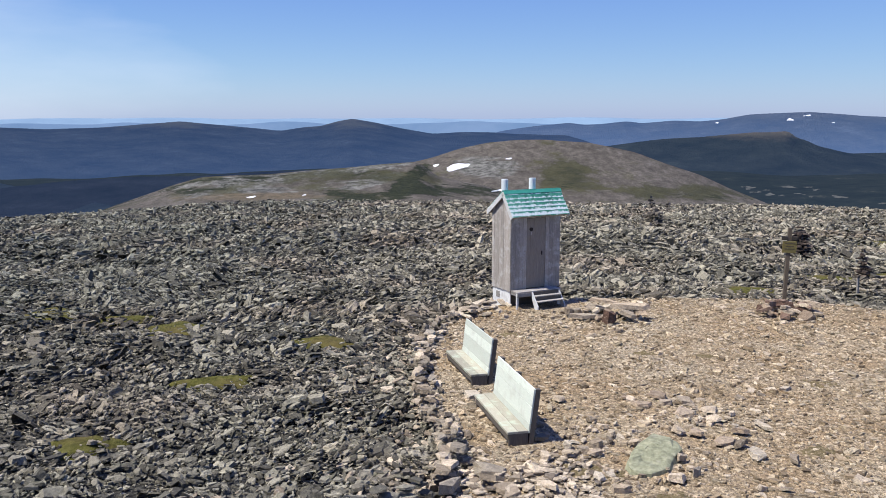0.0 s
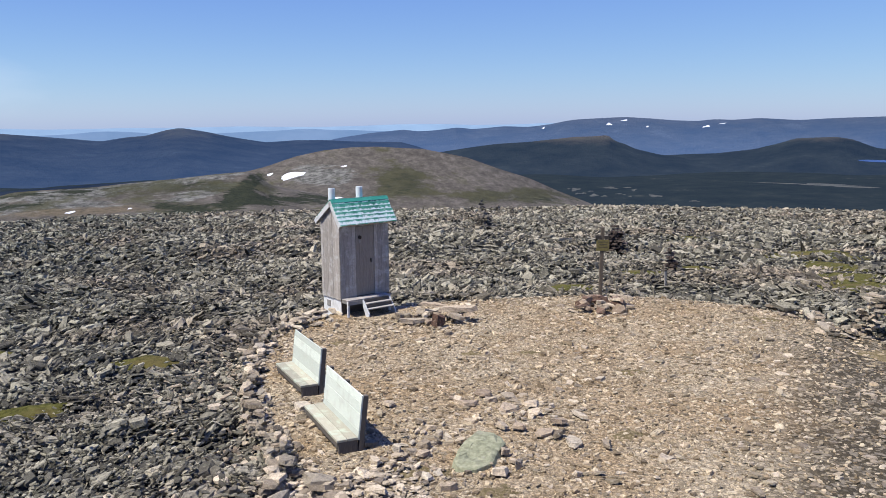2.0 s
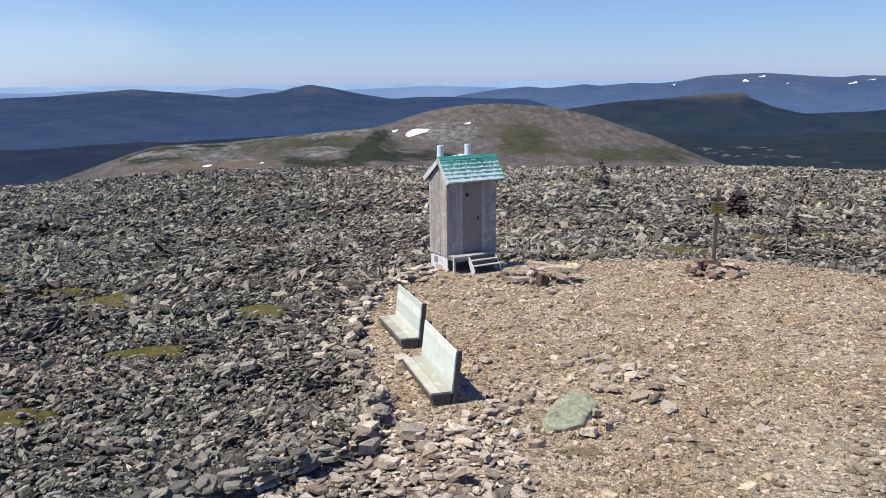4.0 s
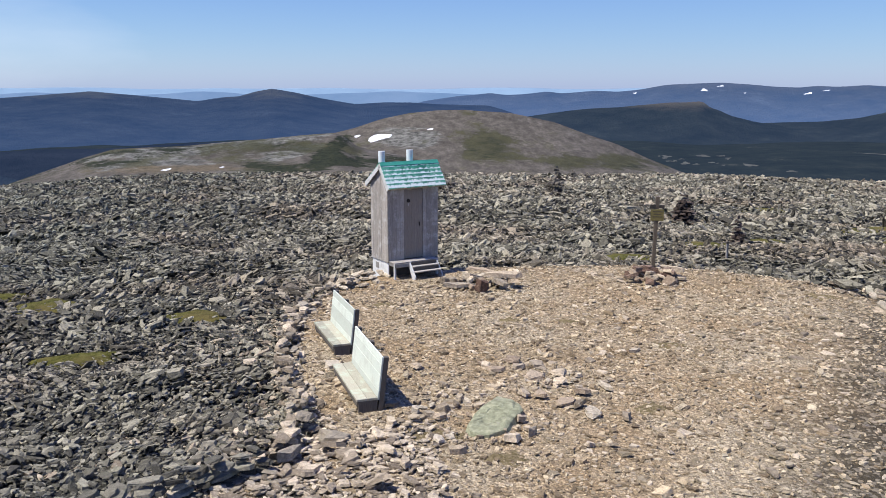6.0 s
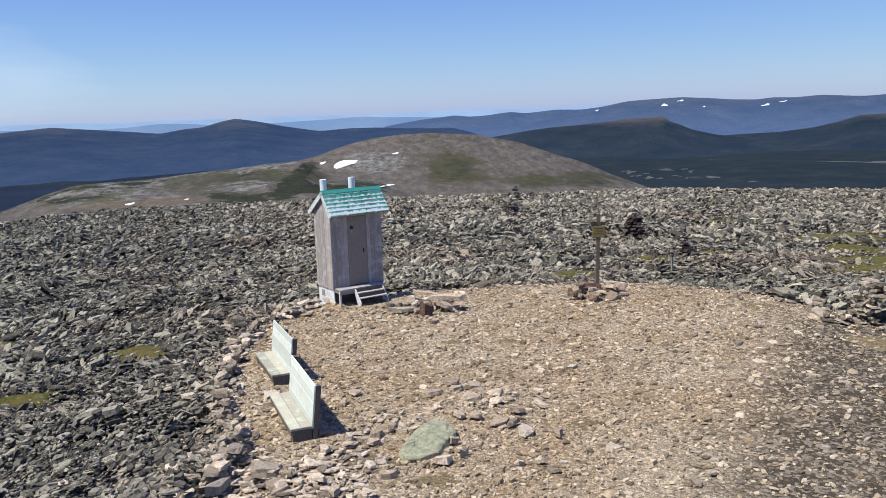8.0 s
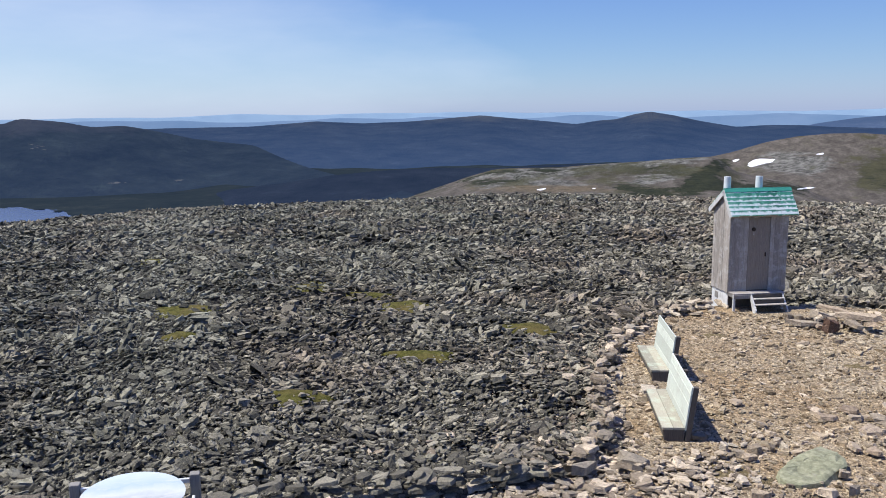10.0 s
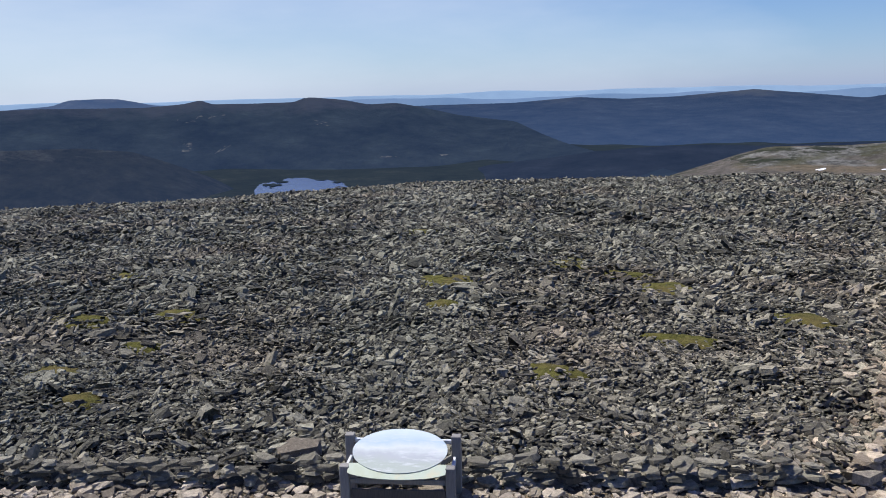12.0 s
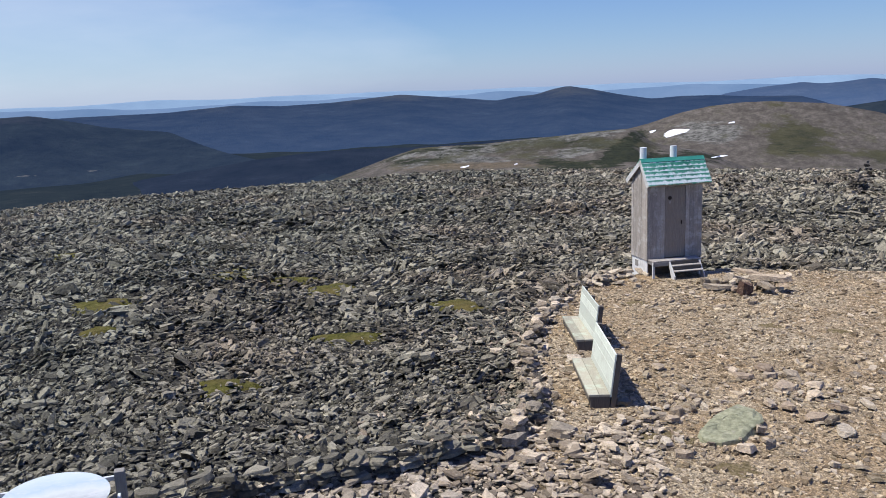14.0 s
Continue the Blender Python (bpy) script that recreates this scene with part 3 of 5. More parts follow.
def build_ground():
    fine = np.arange(-72, 52, 0.42)
    az = np.radians(np.r_[np.arange(-180, -72, 4.0), fine, np.arange(52, 180, 4.0)])
    r = np.r_[0.004, 0.4, np.geomspace(1.0, 4950, 430)]
    R, A = np.meshgrid(r, az, indexing="ij")
    X, Y = VIEW[0] + R * np.sin(A), VIEW[1] + R * np.cos(A)
    Z = ground_z(X, Y)
    n, m = R.shape
    i, j = np.meshgrid(np.arange(n - 1), np.arange(m), indexing="ij")
    jn = (j + 1) % m
    quads = np.stack([i * m + j, i * m + jn, (i + 1) * m + jn, (i + 1) * m + j], -1).reshape(-1, 4)[:, ::-1]
    AD = np.degrees(A)
    el = np.degrees(np.arctan2(Z - VIEW[2], R))
    def spot(a, e, wa, we):
        return np.exp(-(((AD - a) / wa) ** 2) - ((el - e) / we) ** 2)
    crest = np.interp(AD, *SPUR)
    def streak(a0, e0, a1, e1, w):
        da, de = a1 - a0, 2.5 * (e1 - e0)
        u, v = AD - a0, 2.5 * (el - e0)
        f = np.clip((u * da + v * de) / (da * da + de * de), 0, 1)
        return np.exp(-((u - f * da) ** 2 + (v - f * de) ** 2) / w ** 2)
    shrub = 0.85 * streak(-7.3, -5.5, -4.8, -5.75, 0.8) + 0.95 * streak(-3.2, -5.55, -1.2, -3.75, 0.85) + 0.8 * streak(-2.2, -5.3, 3.2, -5.35, 1.0)
    shrub += 0.8 * streak(-17.5, -5.15, -14.6, -5.0, 0.45) + 0.8 * streak(-14.3, -4.72, -11.8, -4.42, 0.3) + 0.45 * streak(-7.0, -4.2, -4.0, -4.05, 0.6)
    shrub += 0.42 * spot(8.4, -4.6, 1.5, 0.6) + 0.4 * spot(17, -5.5, 4, 0.35) + 0.6 * np.exp(-((el - crest + 0.12) / 0.14) ** 2) * smooth(-8, -12, AD)
    rocky = 0.22 * smooth(-1.5, -4, AD) + 0.08 * smooth(0, 3, AD) + 0.9 * spot(3.2, -3.7, 2.4, 0.8) + 0.5 * spot(-13, -5.2, 4, 0.4)
    rocky += 0.9 * streak(-16.5, -5.35, -11, -4.4, 0.55) + 0.9 * streak(-11, -4.35, -2.6, -3.45, 0.5) + 0.9 * streak(-6.2, -5.1, -2.9, -4.2, 0.5) + 0.7 * streak(-17.5, -4.8, -12.5, -4.2, 0.35)
    olive = 0.25 * smooth(-1.5, -4, AD) + 1.0 * spot(8.6, -4.3, 2.2, 0.9) + 0.8 * spot(16, -5.2, 4, 0.5) + 0.6 * spot(-5, -4.4, 5, 0.4)
    yard = smooth(-0.6, 0.6, inside(YARD, X, Y)) * np.maximum(smooth(-1.5, 1.5, Y - (10.2 + (X + 0.4) * 0.66)), smooth(-3, 3, X))
    me = mesh_arrays("ground", np.stack([X, Y, Z], -1).reshape(-1, 3), quads, M_GROUND, {"yard": yard.ravel(), "shrub": shrub.ravel(), "heath": (0.9 * spot(-12, -5.55, 7, 0.3)).ravel(), "rocky": rocky.ravel(), "olive": olive.ravel(), "bare": (smooth(5.4, 10.5, X - 0.7 * (Y - 12)) * smooth(25, 17, Y) + 0.15 * smooth(11, 14, X)).ravel()})
    me.materials.append(M_TUNDRA)
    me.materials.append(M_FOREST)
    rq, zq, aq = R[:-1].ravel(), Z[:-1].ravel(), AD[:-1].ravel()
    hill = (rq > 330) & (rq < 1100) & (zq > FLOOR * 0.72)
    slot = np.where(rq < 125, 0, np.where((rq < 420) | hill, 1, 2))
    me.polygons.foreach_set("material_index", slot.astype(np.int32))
    me.shade_smooth()
    ob = new("ground", me)
    return tagged(ob, "stony mountain summit with a tan gravel clearing, falling to forested valleys", "ground", kind="structure")


GROUND = build_ground()


# ---- far uplands ----
UPLANDS = []


def upland(name, profile, crest, depth, material, label, rough=1.0, foot=None):
    """A range of hills along the horizon: crest shaped to fit the camera's view at assumed distances, with modelled
    flanks and gullies.
    """
    lo, hi = profile[0][0], profile[0][-1]
    az = np.arange(lo, hi + 0.01, 0.16 if hi - lo < 100 else 0.6)
    el = np.interp(az, *profile)
    el = np.convolve(np.pad(el, 2, mode="edge"), [0.1, 0.2, 0.4, 0.2, 0.1], "valid")
    t = np.r_[np.linspace(0, 1, 26), 1.05, 1.15, 1.3]
    T, A = np.meshgrid(t, az, indexing="ij")
    E = np.broadcast_to(el, A.shape)
    crest = np.broadcast_to(np.interp(az, profile[0], np.broadcast_to(crest, len(profile[0]))), A.shape)
    R = crest - depth * (1 - np.minimum(T, 1)) + depth * np.maximum(T - 1, 0)
    top = VIEW[2] + crest * np.tan(np.radians(E))
    low = FLOOR - 25 if foot is None else foot
    gully = (waves(A * 1.1 + R * 0.003, R * 0.006, 1.0, 2) * 0.35 + waves(A * 0.5, R * 0.003 + A * 0.2, 1.0, 7) * 0.6) * rough
    f = np.clip(T, 0, 1) ** (0.85 + 0.18 * gully)
    Z = low + (top - low) * f + gully * 9 * np.sin(np.clip(T, 0, 1) * np.pi)
    Z = np.where(T > 1, top - (T - 1) * depth * 0.5, Z)
    Z += (waves(A * 40, A * 0, 1.0, 1) * 0.9 * rough) * (T >= 0.97)
    X, Y = VIEW[0] + R * np.sin(np.radians(A)), VIEW[1] + R * np.cos(np.radians(A))
    n, m = A.shape
    i, j = np.meshgrid(np.arange(n - 1), np.arange(m - 1), indexing="ij")
    quads = np.stack([i * m + j, (i + 1) * m + j, (i + 1) * m + j + 1, i * m + j + 1], -1).reshape(-1, 4)[:, ::-1]
    me = mesh_arrays(name, np.stack([X, Y, Z], -1).reshape(-1, 3), quads, material)
    me.shade_smooth()
    UPLANDS.append(new(name, me))
    return tagged(UPLANDS[-1], label, "hills", kind="structure")


# bluer, brighter colours and glow stand in for haze over distance
M_R0 = make_range("hazed_far_hills", (0.09, 0.13, 0.19), (0.12, 0.17, 0.23), (0.38, 0.58, 0.88), 0.42, 0.003)
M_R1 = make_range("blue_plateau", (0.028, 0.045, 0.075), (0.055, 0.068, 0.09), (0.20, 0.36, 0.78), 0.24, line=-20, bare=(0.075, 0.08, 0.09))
M_R2 = make_range("hazed_deep_ridge", (0.011, 0.019, 0.036), (0.030, 0.038, 0.052), (0.15, 0.29, 0.66), 0.19, line=-62, low=1.1)
M_R3 = make_range("hazed_wooded_hill", (0.006, 0.012, 0.010), (0.026, 0.036, 0.030), (0.19, 0.32, 0.76), 0.12, line=-52, bare=(0.055, 0.055, 0.052), low=0.85)
M_R4 = make_range("hazed_mesa", (0.010, 0.015, 0.013), (0.026, 0.032, 0.026), (0.19, 0.34, 0.74), 0.105, line=-92, bare=(0.15, 0.125, 0.085), rag=60.0, low=0.9)
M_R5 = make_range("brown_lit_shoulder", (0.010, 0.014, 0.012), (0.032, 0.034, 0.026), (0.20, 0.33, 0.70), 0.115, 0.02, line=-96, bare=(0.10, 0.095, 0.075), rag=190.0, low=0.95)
M_R6 = make_range("hazed_valley_spur", (0.007, 0.012, 0.018), (0.022, 0.028, 0.036), (0.16, 0.27, 0.60), 0.115, line=-120, bare=(0.03, 0.036, 0.04), low=0.9)
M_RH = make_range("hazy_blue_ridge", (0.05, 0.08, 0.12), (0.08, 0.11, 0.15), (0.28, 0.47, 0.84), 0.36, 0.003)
ROLL = [a * 0.5 for a in range(-156, 114)]
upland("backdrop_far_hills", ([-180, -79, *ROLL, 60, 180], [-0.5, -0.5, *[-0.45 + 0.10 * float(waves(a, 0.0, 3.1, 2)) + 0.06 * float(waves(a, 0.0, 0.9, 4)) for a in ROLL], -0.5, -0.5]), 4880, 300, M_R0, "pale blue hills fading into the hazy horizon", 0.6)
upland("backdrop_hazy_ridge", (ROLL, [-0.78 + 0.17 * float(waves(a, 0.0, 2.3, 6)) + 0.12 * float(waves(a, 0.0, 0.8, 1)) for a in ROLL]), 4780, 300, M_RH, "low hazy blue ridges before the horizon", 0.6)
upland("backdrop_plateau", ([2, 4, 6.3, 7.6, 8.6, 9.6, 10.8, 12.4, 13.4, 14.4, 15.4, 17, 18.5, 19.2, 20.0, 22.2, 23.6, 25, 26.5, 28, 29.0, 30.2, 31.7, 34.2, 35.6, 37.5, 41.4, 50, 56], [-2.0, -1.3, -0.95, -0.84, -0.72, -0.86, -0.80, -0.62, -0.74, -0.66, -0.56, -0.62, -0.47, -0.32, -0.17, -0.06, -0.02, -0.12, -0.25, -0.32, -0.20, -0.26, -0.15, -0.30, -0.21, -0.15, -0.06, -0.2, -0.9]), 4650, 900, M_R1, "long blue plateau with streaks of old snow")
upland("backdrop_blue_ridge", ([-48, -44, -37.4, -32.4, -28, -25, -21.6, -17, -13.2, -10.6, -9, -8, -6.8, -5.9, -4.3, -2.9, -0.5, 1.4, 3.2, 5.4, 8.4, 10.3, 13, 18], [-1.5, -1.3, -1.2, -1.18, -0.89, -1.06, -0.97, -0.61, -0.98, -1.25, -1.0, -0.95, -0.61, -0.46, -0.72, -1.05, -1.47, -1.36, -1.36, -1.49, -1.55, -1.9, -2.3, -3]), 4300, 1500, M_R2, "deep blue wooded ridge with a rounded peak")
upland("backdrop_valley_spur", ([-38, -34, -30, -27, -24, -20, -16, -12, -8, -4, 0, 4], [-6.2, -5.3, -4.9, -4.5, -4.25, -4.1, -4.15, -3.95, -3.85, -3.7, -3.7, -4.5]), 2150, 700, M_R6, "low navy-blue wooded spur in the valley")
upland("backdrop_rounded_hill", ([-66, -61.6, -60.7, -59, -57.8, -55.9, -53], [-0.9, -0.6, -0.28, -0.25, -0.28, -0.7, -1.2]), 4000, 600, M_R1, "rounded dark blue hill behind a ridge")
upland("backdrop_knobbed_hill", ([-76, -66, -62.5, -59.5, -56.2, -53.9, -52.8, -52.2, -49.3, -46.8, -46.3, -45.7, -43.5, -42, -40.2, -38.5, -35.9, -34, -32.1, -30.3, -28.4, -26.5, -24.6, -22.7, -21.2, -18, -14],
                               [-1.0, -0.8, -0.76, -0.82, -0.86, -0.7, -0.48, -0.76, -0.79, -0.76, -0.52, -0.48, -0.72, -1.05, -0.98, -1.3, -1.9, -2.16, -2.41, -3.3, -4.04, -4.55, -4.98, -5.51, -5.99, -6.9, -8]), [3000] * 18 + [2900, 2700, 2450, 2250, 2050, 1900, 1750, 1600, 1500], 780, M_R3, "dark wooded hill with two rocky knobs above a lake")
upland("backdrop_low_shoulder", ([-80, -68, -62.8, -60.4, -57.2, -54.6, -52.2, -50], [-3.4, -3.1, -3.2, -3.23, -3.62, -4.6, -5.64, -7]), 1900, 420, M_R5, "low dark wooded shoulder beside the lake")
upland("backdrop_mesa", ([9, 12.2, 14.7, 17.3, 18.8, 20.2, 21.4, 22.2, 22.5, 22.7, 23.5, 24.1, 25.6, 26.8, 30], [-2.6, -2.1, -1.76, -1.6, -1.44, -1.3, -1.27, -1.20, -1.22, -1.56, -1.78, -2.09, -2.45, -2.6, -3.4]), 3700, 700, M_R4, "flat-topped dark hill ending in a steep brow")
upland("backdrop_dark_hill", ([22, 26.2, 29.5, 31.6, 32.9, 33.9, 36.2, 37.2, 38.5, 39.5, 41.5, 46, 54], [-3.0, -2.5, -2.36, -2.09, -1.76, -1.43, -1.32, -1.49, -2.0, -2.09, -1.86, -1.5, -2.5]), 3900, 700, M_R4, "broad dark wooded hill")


def sheet(name, outline_az_el, z, material, label, category):
    """A flat sheet of water on the valley floor."""
    bm = bmesh.new()
    vs = []
    if len(outline_az_el) < 15:
        shore = []
        for (a0, e0), (a1, e1) in zip(outline_az_el, outline_az_el[1:] + outline_az_el[:1]):
            for f in (0.0, 0.17, 0.34, 0.5, 0.67, 0.84):
                shore.append((a0 + (a1 - a0) * f + random.uniform(-0.05, 0.05), e0 + (e1 - e0) * f + random.uniform(-0.045, 0.045)))
        outline_az_el = shore
    for az, el in outline_az_el:
        r = (z - VIEW[2]) / math.tan(radians(el))
        vs.append(bm.verts.new((VIEW[0] + r * math.sin(radians(az)), VIEW[1] + r * math.cos(radians(az)), z)))
    bm.faces.new(vs)
    bmesh.ops.recalc_face_normals(bm, faces=bm.faces)
    if bm.faces[:][0].normal.z < 0:
        bmesh.ops.reverse_faces(bm, faces=bm.faces[:])
    ob = part(name, bm, material)
    return tagged(ob, label, category, kind="structure")


sheet("water_lake", [(-49.9, -6.5), (-49.5, -6.1), (-48.9, -6.0), (-48.3, -5.98), (-47.6, -5.8), (-46.5, -5.78), (-45.6, -5.95), (-44.6, -6.05), (-44.0, -6.2), (-43.6, -6.5), (-43.8, -7.0), (-47, -7.3), (-49.6, -7.2)], FLOOR + 14, M_WATER, "blue mountain lake among dark woods", "lake")
for az0, el0, w, h in ((-49.0, -6.12, 0.5, 0.06), (-48.45, -6.16, 0.75, 0.075), (-48.0, -5.98, 0.7, 0.06), (-48.7, -6.3, 0.3, 0.03), (-45.4, -5.93, 0.9, 0.04), (-44.3, -6.13, 0.7, 0.045)):
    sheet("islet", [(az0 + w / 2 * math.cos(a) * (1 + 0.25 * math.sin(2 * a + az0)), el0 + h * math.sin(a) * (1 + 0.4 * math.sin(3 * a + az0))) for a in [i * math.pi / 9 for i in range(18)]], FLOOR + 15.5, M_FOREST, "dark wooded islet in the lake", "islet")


TREES = [BVHTree.FromPolygons([v.co[:] for v in o.data.vertices], [p.vertices[:] for p in o.data.polygons]) for o in (GROUND, *UPLANDS)]


def drape(bm, az, el, lift):
    """A vertex just above the first land that this line of sight from the summit meets."""
    eye = Vector(VIEW)
    way = Vector((math.sin(radians(az)), math.cos(radians(az)), math.tan(radians(el)))).normalized()
    start = eye + way * 200
    best = min((h[3] for h in (t.ray_cast(start, way) for t in TREES) if h[0] is not None), default=600)
    return bm.verts.new(start + way * best + Vector((0, 0, lift * (best + 200) / 900)) - way * lift)


def patch(name, az, el, wide, tall, skew, material, label, category, group, ragged=0.25, n=20, slope=0.12):
    """A ragged field of snow, scree or bog lying on the land."""
    bm = bmesh.new()
    rings = 4
    g = [1 + ragged * 0.6 * math.sin(3 * 2 * math.pi * k / n + az) + random.uniform(-ragged, ragged) * 0.6 for k in range(n)]
    mid = drape(bm, az, el, 0.35)
    last = None
    for q in range(1, rings + 1):
        row = []
        for k in range(n):
            a = 2 * math.pi * k / n
            u, v = math.cos(a) * wide / 2 * g[k] * q / rings, math.sin(a) * tall / 2 * g[k] * q / rings
            row.append(drape(bm, az + u + v * skew, el + v + u * slope, 0.35))
        for k in range(n):
            j = (k + 1) % n
            bm.faces.new((mid, row[k], row[j])) if last is None else bm.faces.new((last[k], row[k], row[j], last[j]))
        last = row
    bmesh.ops.recalc_face_normals(bm, faces=bm.faces)
    return tagged(part(name, bm, material), label, category, group)


for s in ((1.1, -3.72, 1.5, 0.5, 1.0), (-0.35, -3.62, 0.4, 0.16, 0.8), (4.6, -3.15, 0.4, 0.1, 0.3), (-12.8, -5.62, 0.6, 0.12, 0.4), (-9.3, -5.55, 0.3, 0.06, 0.2), (3.9, -5.3, 1.0, 0.1, 0.2)):
    patch("snow_patch", *s, M_SNOW, "patch of old white snow lying on the slope", "snow", "snow patches")
for s in ((22.4, -0.50, 0.35, 0.14, -0.8), (23.4, -0.26, 0.42, 0.07, 0.2), (28.6, -0.68, 0.4, 0.12, 1.0), (18.1, -0.72, 0.2, 0.08, 0.4), (29.6, -0.5, 0.4, 0.05, 0.2), (24.9, -0.68, 0.14, 0.06, 0.2)):
    patch("far_snow_patch", *s, M_FARSNOW, "streak of old snow on the far blue plateau", "snow", "far snow streaks", 0.5)
for az0, el0, w, h, tilt, count in ((-54.0, -3.35, 0.7, 0.8, 0.1, 9), (-51.5, -3.6, 1.2, 0.22, 0.5, 8), (-53.0, -1.7, 3.0, 0.35, 0.05, 9), (-45.4, -2.1, 1.6, 0.4, -0.2, 5), (-40.0, -4.55, 2.4, 0.12, 0.0, 5), (-37.0, -4.55, 0.6, 0.1, 0.1, 3)):
    for k in range(count):
        u = random.uniform(-0.5, 0.5)
        patch("scree_streak", az0 + u * w, el0 + u * w * tilt + random.uniform(-0.5, 0.5) * h, random.uniform(0.12, 0.45), random.uniform(0.025, 0.07), 0.2, M_SCREE, "pale bare rock streak on the dark wooded hill", "scree", "rock streaks", 0.7, 10, tilt + random.uniform(-0.1, 0.1))
tagged(patch("water_pond", 38.75, -2.80, 2.5, 0.13, 0.0, M_WATER, "thin far pond in the woods", "pond", "", 0.15, 20, -0.02), kind="structure")
for k in range(16):
    patch("bog", random.uniform(19.5, 24.5), random.uniform(-5.3, -4.5), random.uniform(0.12, 0.4), random.uniform(0.04, 0.09), 0.2, M_BOG, "pale open bog in the dark forest", "bog", "pale bogs", 0.6, 12, 0.0)
for s in ((35.6, -4.3, 5.4, 0.11, 0.0, -0.02), (37.0, -4.38, 3.4, 0.07, 0.0, -0.02), (22.6, -4.7, 0.8, 0.12, 0.2, 0.0), (21.5, -5.2, 0.5, 0.14, 0.2, 0.0), (25.5, -5.2, 0.9, 0.12, 0.2, -0.1), (20.3, -4.8, 0.5, 0.12, 0.2, 0.0), (28, -5.5, 0.6, 0.08, 0, 0.0)):
    patch("bog_clearing", *s[:5], M_BOG, "pale open bog among dark spruce woods", "bog", "bog clearings", 0.6, slope=s[5])


# ---- the outhouse ----
def build_shed():
    """Raised timber privy with a gabled shingle roof, deck, steps and two vent pipes."""
    W, D, BASE = 1.65, 1.03, 0.42
    RY, RZ, OXL, OXR = 0.33, 3.26, 0.09, 0.20
    FRONT, BACK = (-0.165, 2.60), (D + 0.18, 2.645)
    EAVE = 2.70

    def under_roof(y):
        f = FRONT if y < RY else BACK
        return RZ + (f[1] - RZ) * (y - RY) / (f[0] - RY) - 0.06

    shed = empty("outhouse", pose(1.60, 22.83, 0.15, 0, 0, 27.0), "weathered grey timber outhouse with worn green shingle roof", "outhouse")
    for x in (0.0, W - 0.03):
        part("foundation", boxed((x, 0.03, -0.2), (x + 0.03, D - 0.02, BASE - 0.005)), M_PALEPAINT, shed, "whitish painted skirting boards")
    part("foundation", boxed((0.04, D - 0.05, -0.2), (W - 0.04, D - 0.02, BASE - 0.005)), M_PALEPAINT, shed, "whitish painted skirting boards")
    # added dark board gives the shadow under the deck by its colour
    part("crawl_board", boxed((0.04, 0.10, -0.2), (W - 0.04, 0.13, BASE - 0.06)), M_DARKWOOD, shed, "dark board in place of the shade under the floor")
    part("vent_hatch", boxed((-0.012, 0.60, 0.12), (0.02, 0.80, 0.30), 0.004), M_GREYPOST, shed, "small grey vent hatch")
    n, m = 13, 8
    bw = W / n
    for k in range(n):
        x0, x1 = k * bw + 0.0015, (k + 1) * bw - 0.0015
        if not 4 <= k <= 8:
            part("front_board", boxed((x0, -0.022 - random.uniform(0, 0.004), BASE), (x1, 0.0, under_roof(0)), 0.002), M_SIDING, shed)
        part("back_board", boxed((x0, D, BASE), (x1, D + 0.022, under_roof(D)), 0.002), M_SIDING, shed)
    for k in range(m):
        y0, y1 = k * D / m + 0.003, (k + 1) * D / m - 0.003
        top = min(under_roof(y0), under_roof(y1))
        p = random.uniform(0, 0.008)
        part("side_board", boxed((-0.022 - p, y0, BASE - 0.02 - random.uniform(0, 0.02)), (0.0, y1, top), 0.003), M_SIDING, shed)
        part("side_board", boxed((W, y0, BASE - 0.02), (W + 0.022 + p, y1, top), 0.003), M_SIDING, shed)
    part("wall_core", boxed((0.002, 0.002, BASE - 0.05), (W - 0.002, D - 0.002, EAVE - 0.05), 0.0), M_DARKWOOD, shed)
    part("corner_trim", boxed((-0.03, -0.034, BASE), (0.045, -0.028, EAVE - 0.05), 0.002), M_SIDING, shed)
    d0, d1 = 4 * bw + 0.006, 9 * bw - 0.006
    door = part("door", boxed((d0, -0.016, BASE + 0.04), (d1, -0.002, EAVE - 0.22), 0.004), M_DOOR, shed, "closed weathered brown plank door")
    part("lintel", boxed((4 * bw, -0.024, EAVE - 0.21), (9 * bw, 0.0, EAVE - 0.04), 0.004), M_SIDING, shed)
    for k in range(1, 5):
        x = d0 + k * (d1 - d0) / 5
        part("door_batten", boxed((x - 0.004, -0.019, BASE + 0.06), (x + 0.004, -0.014, EAVE - 0.24), 0.001), M_DOOR, door)
    bm = bmesh.new()
    bmesh.ops.create_cone(bm, cap_ends=True, segments=14, radius1=0.058, radius2=0.052, depth=0.03, matrix=pose(5.15 * bw, -0.026, EAVE - 0.53, 90))
    part("peephole", bm, M_IRON, door, "dark round peephole")
    part("door_plate", boxed((5.0 * bw, -0.028, EAVE - 0.69), (5.3 * bw, -0.018, EAVE - 0.61), 0.003), M_SIDING, door, "small pale plate")
    bm = bmesh.new()
    box(bm, (7.9 * bw, -0.05, BASE + 0.98), (7.9 * bw + 0.035, -0.018, BASE + 1.10), 0.008)
    part("handle", bm, M_IRON, door, "dark iron latch handle")
    # gables
    for x in (-0.006, W - 0.004):
        bm = bmesh.new()
        a = [bm.verts.new((x + dx, y, z)) for dx in (0, 0.01) for y, z in ((0, BASE + 1.0), (D, BASE + 1.0), (D, under_roof(D)), (RY, RZ - 0.06), (0, under_roof(0)))]
        bm.faces.new(a[:5]), bm.faces.new(a[5:])
        for i in range(5):
            j = (i + 1) % 5
            bm.faces.new((a[i], a[j], a[j + 5], a[i + 5]))
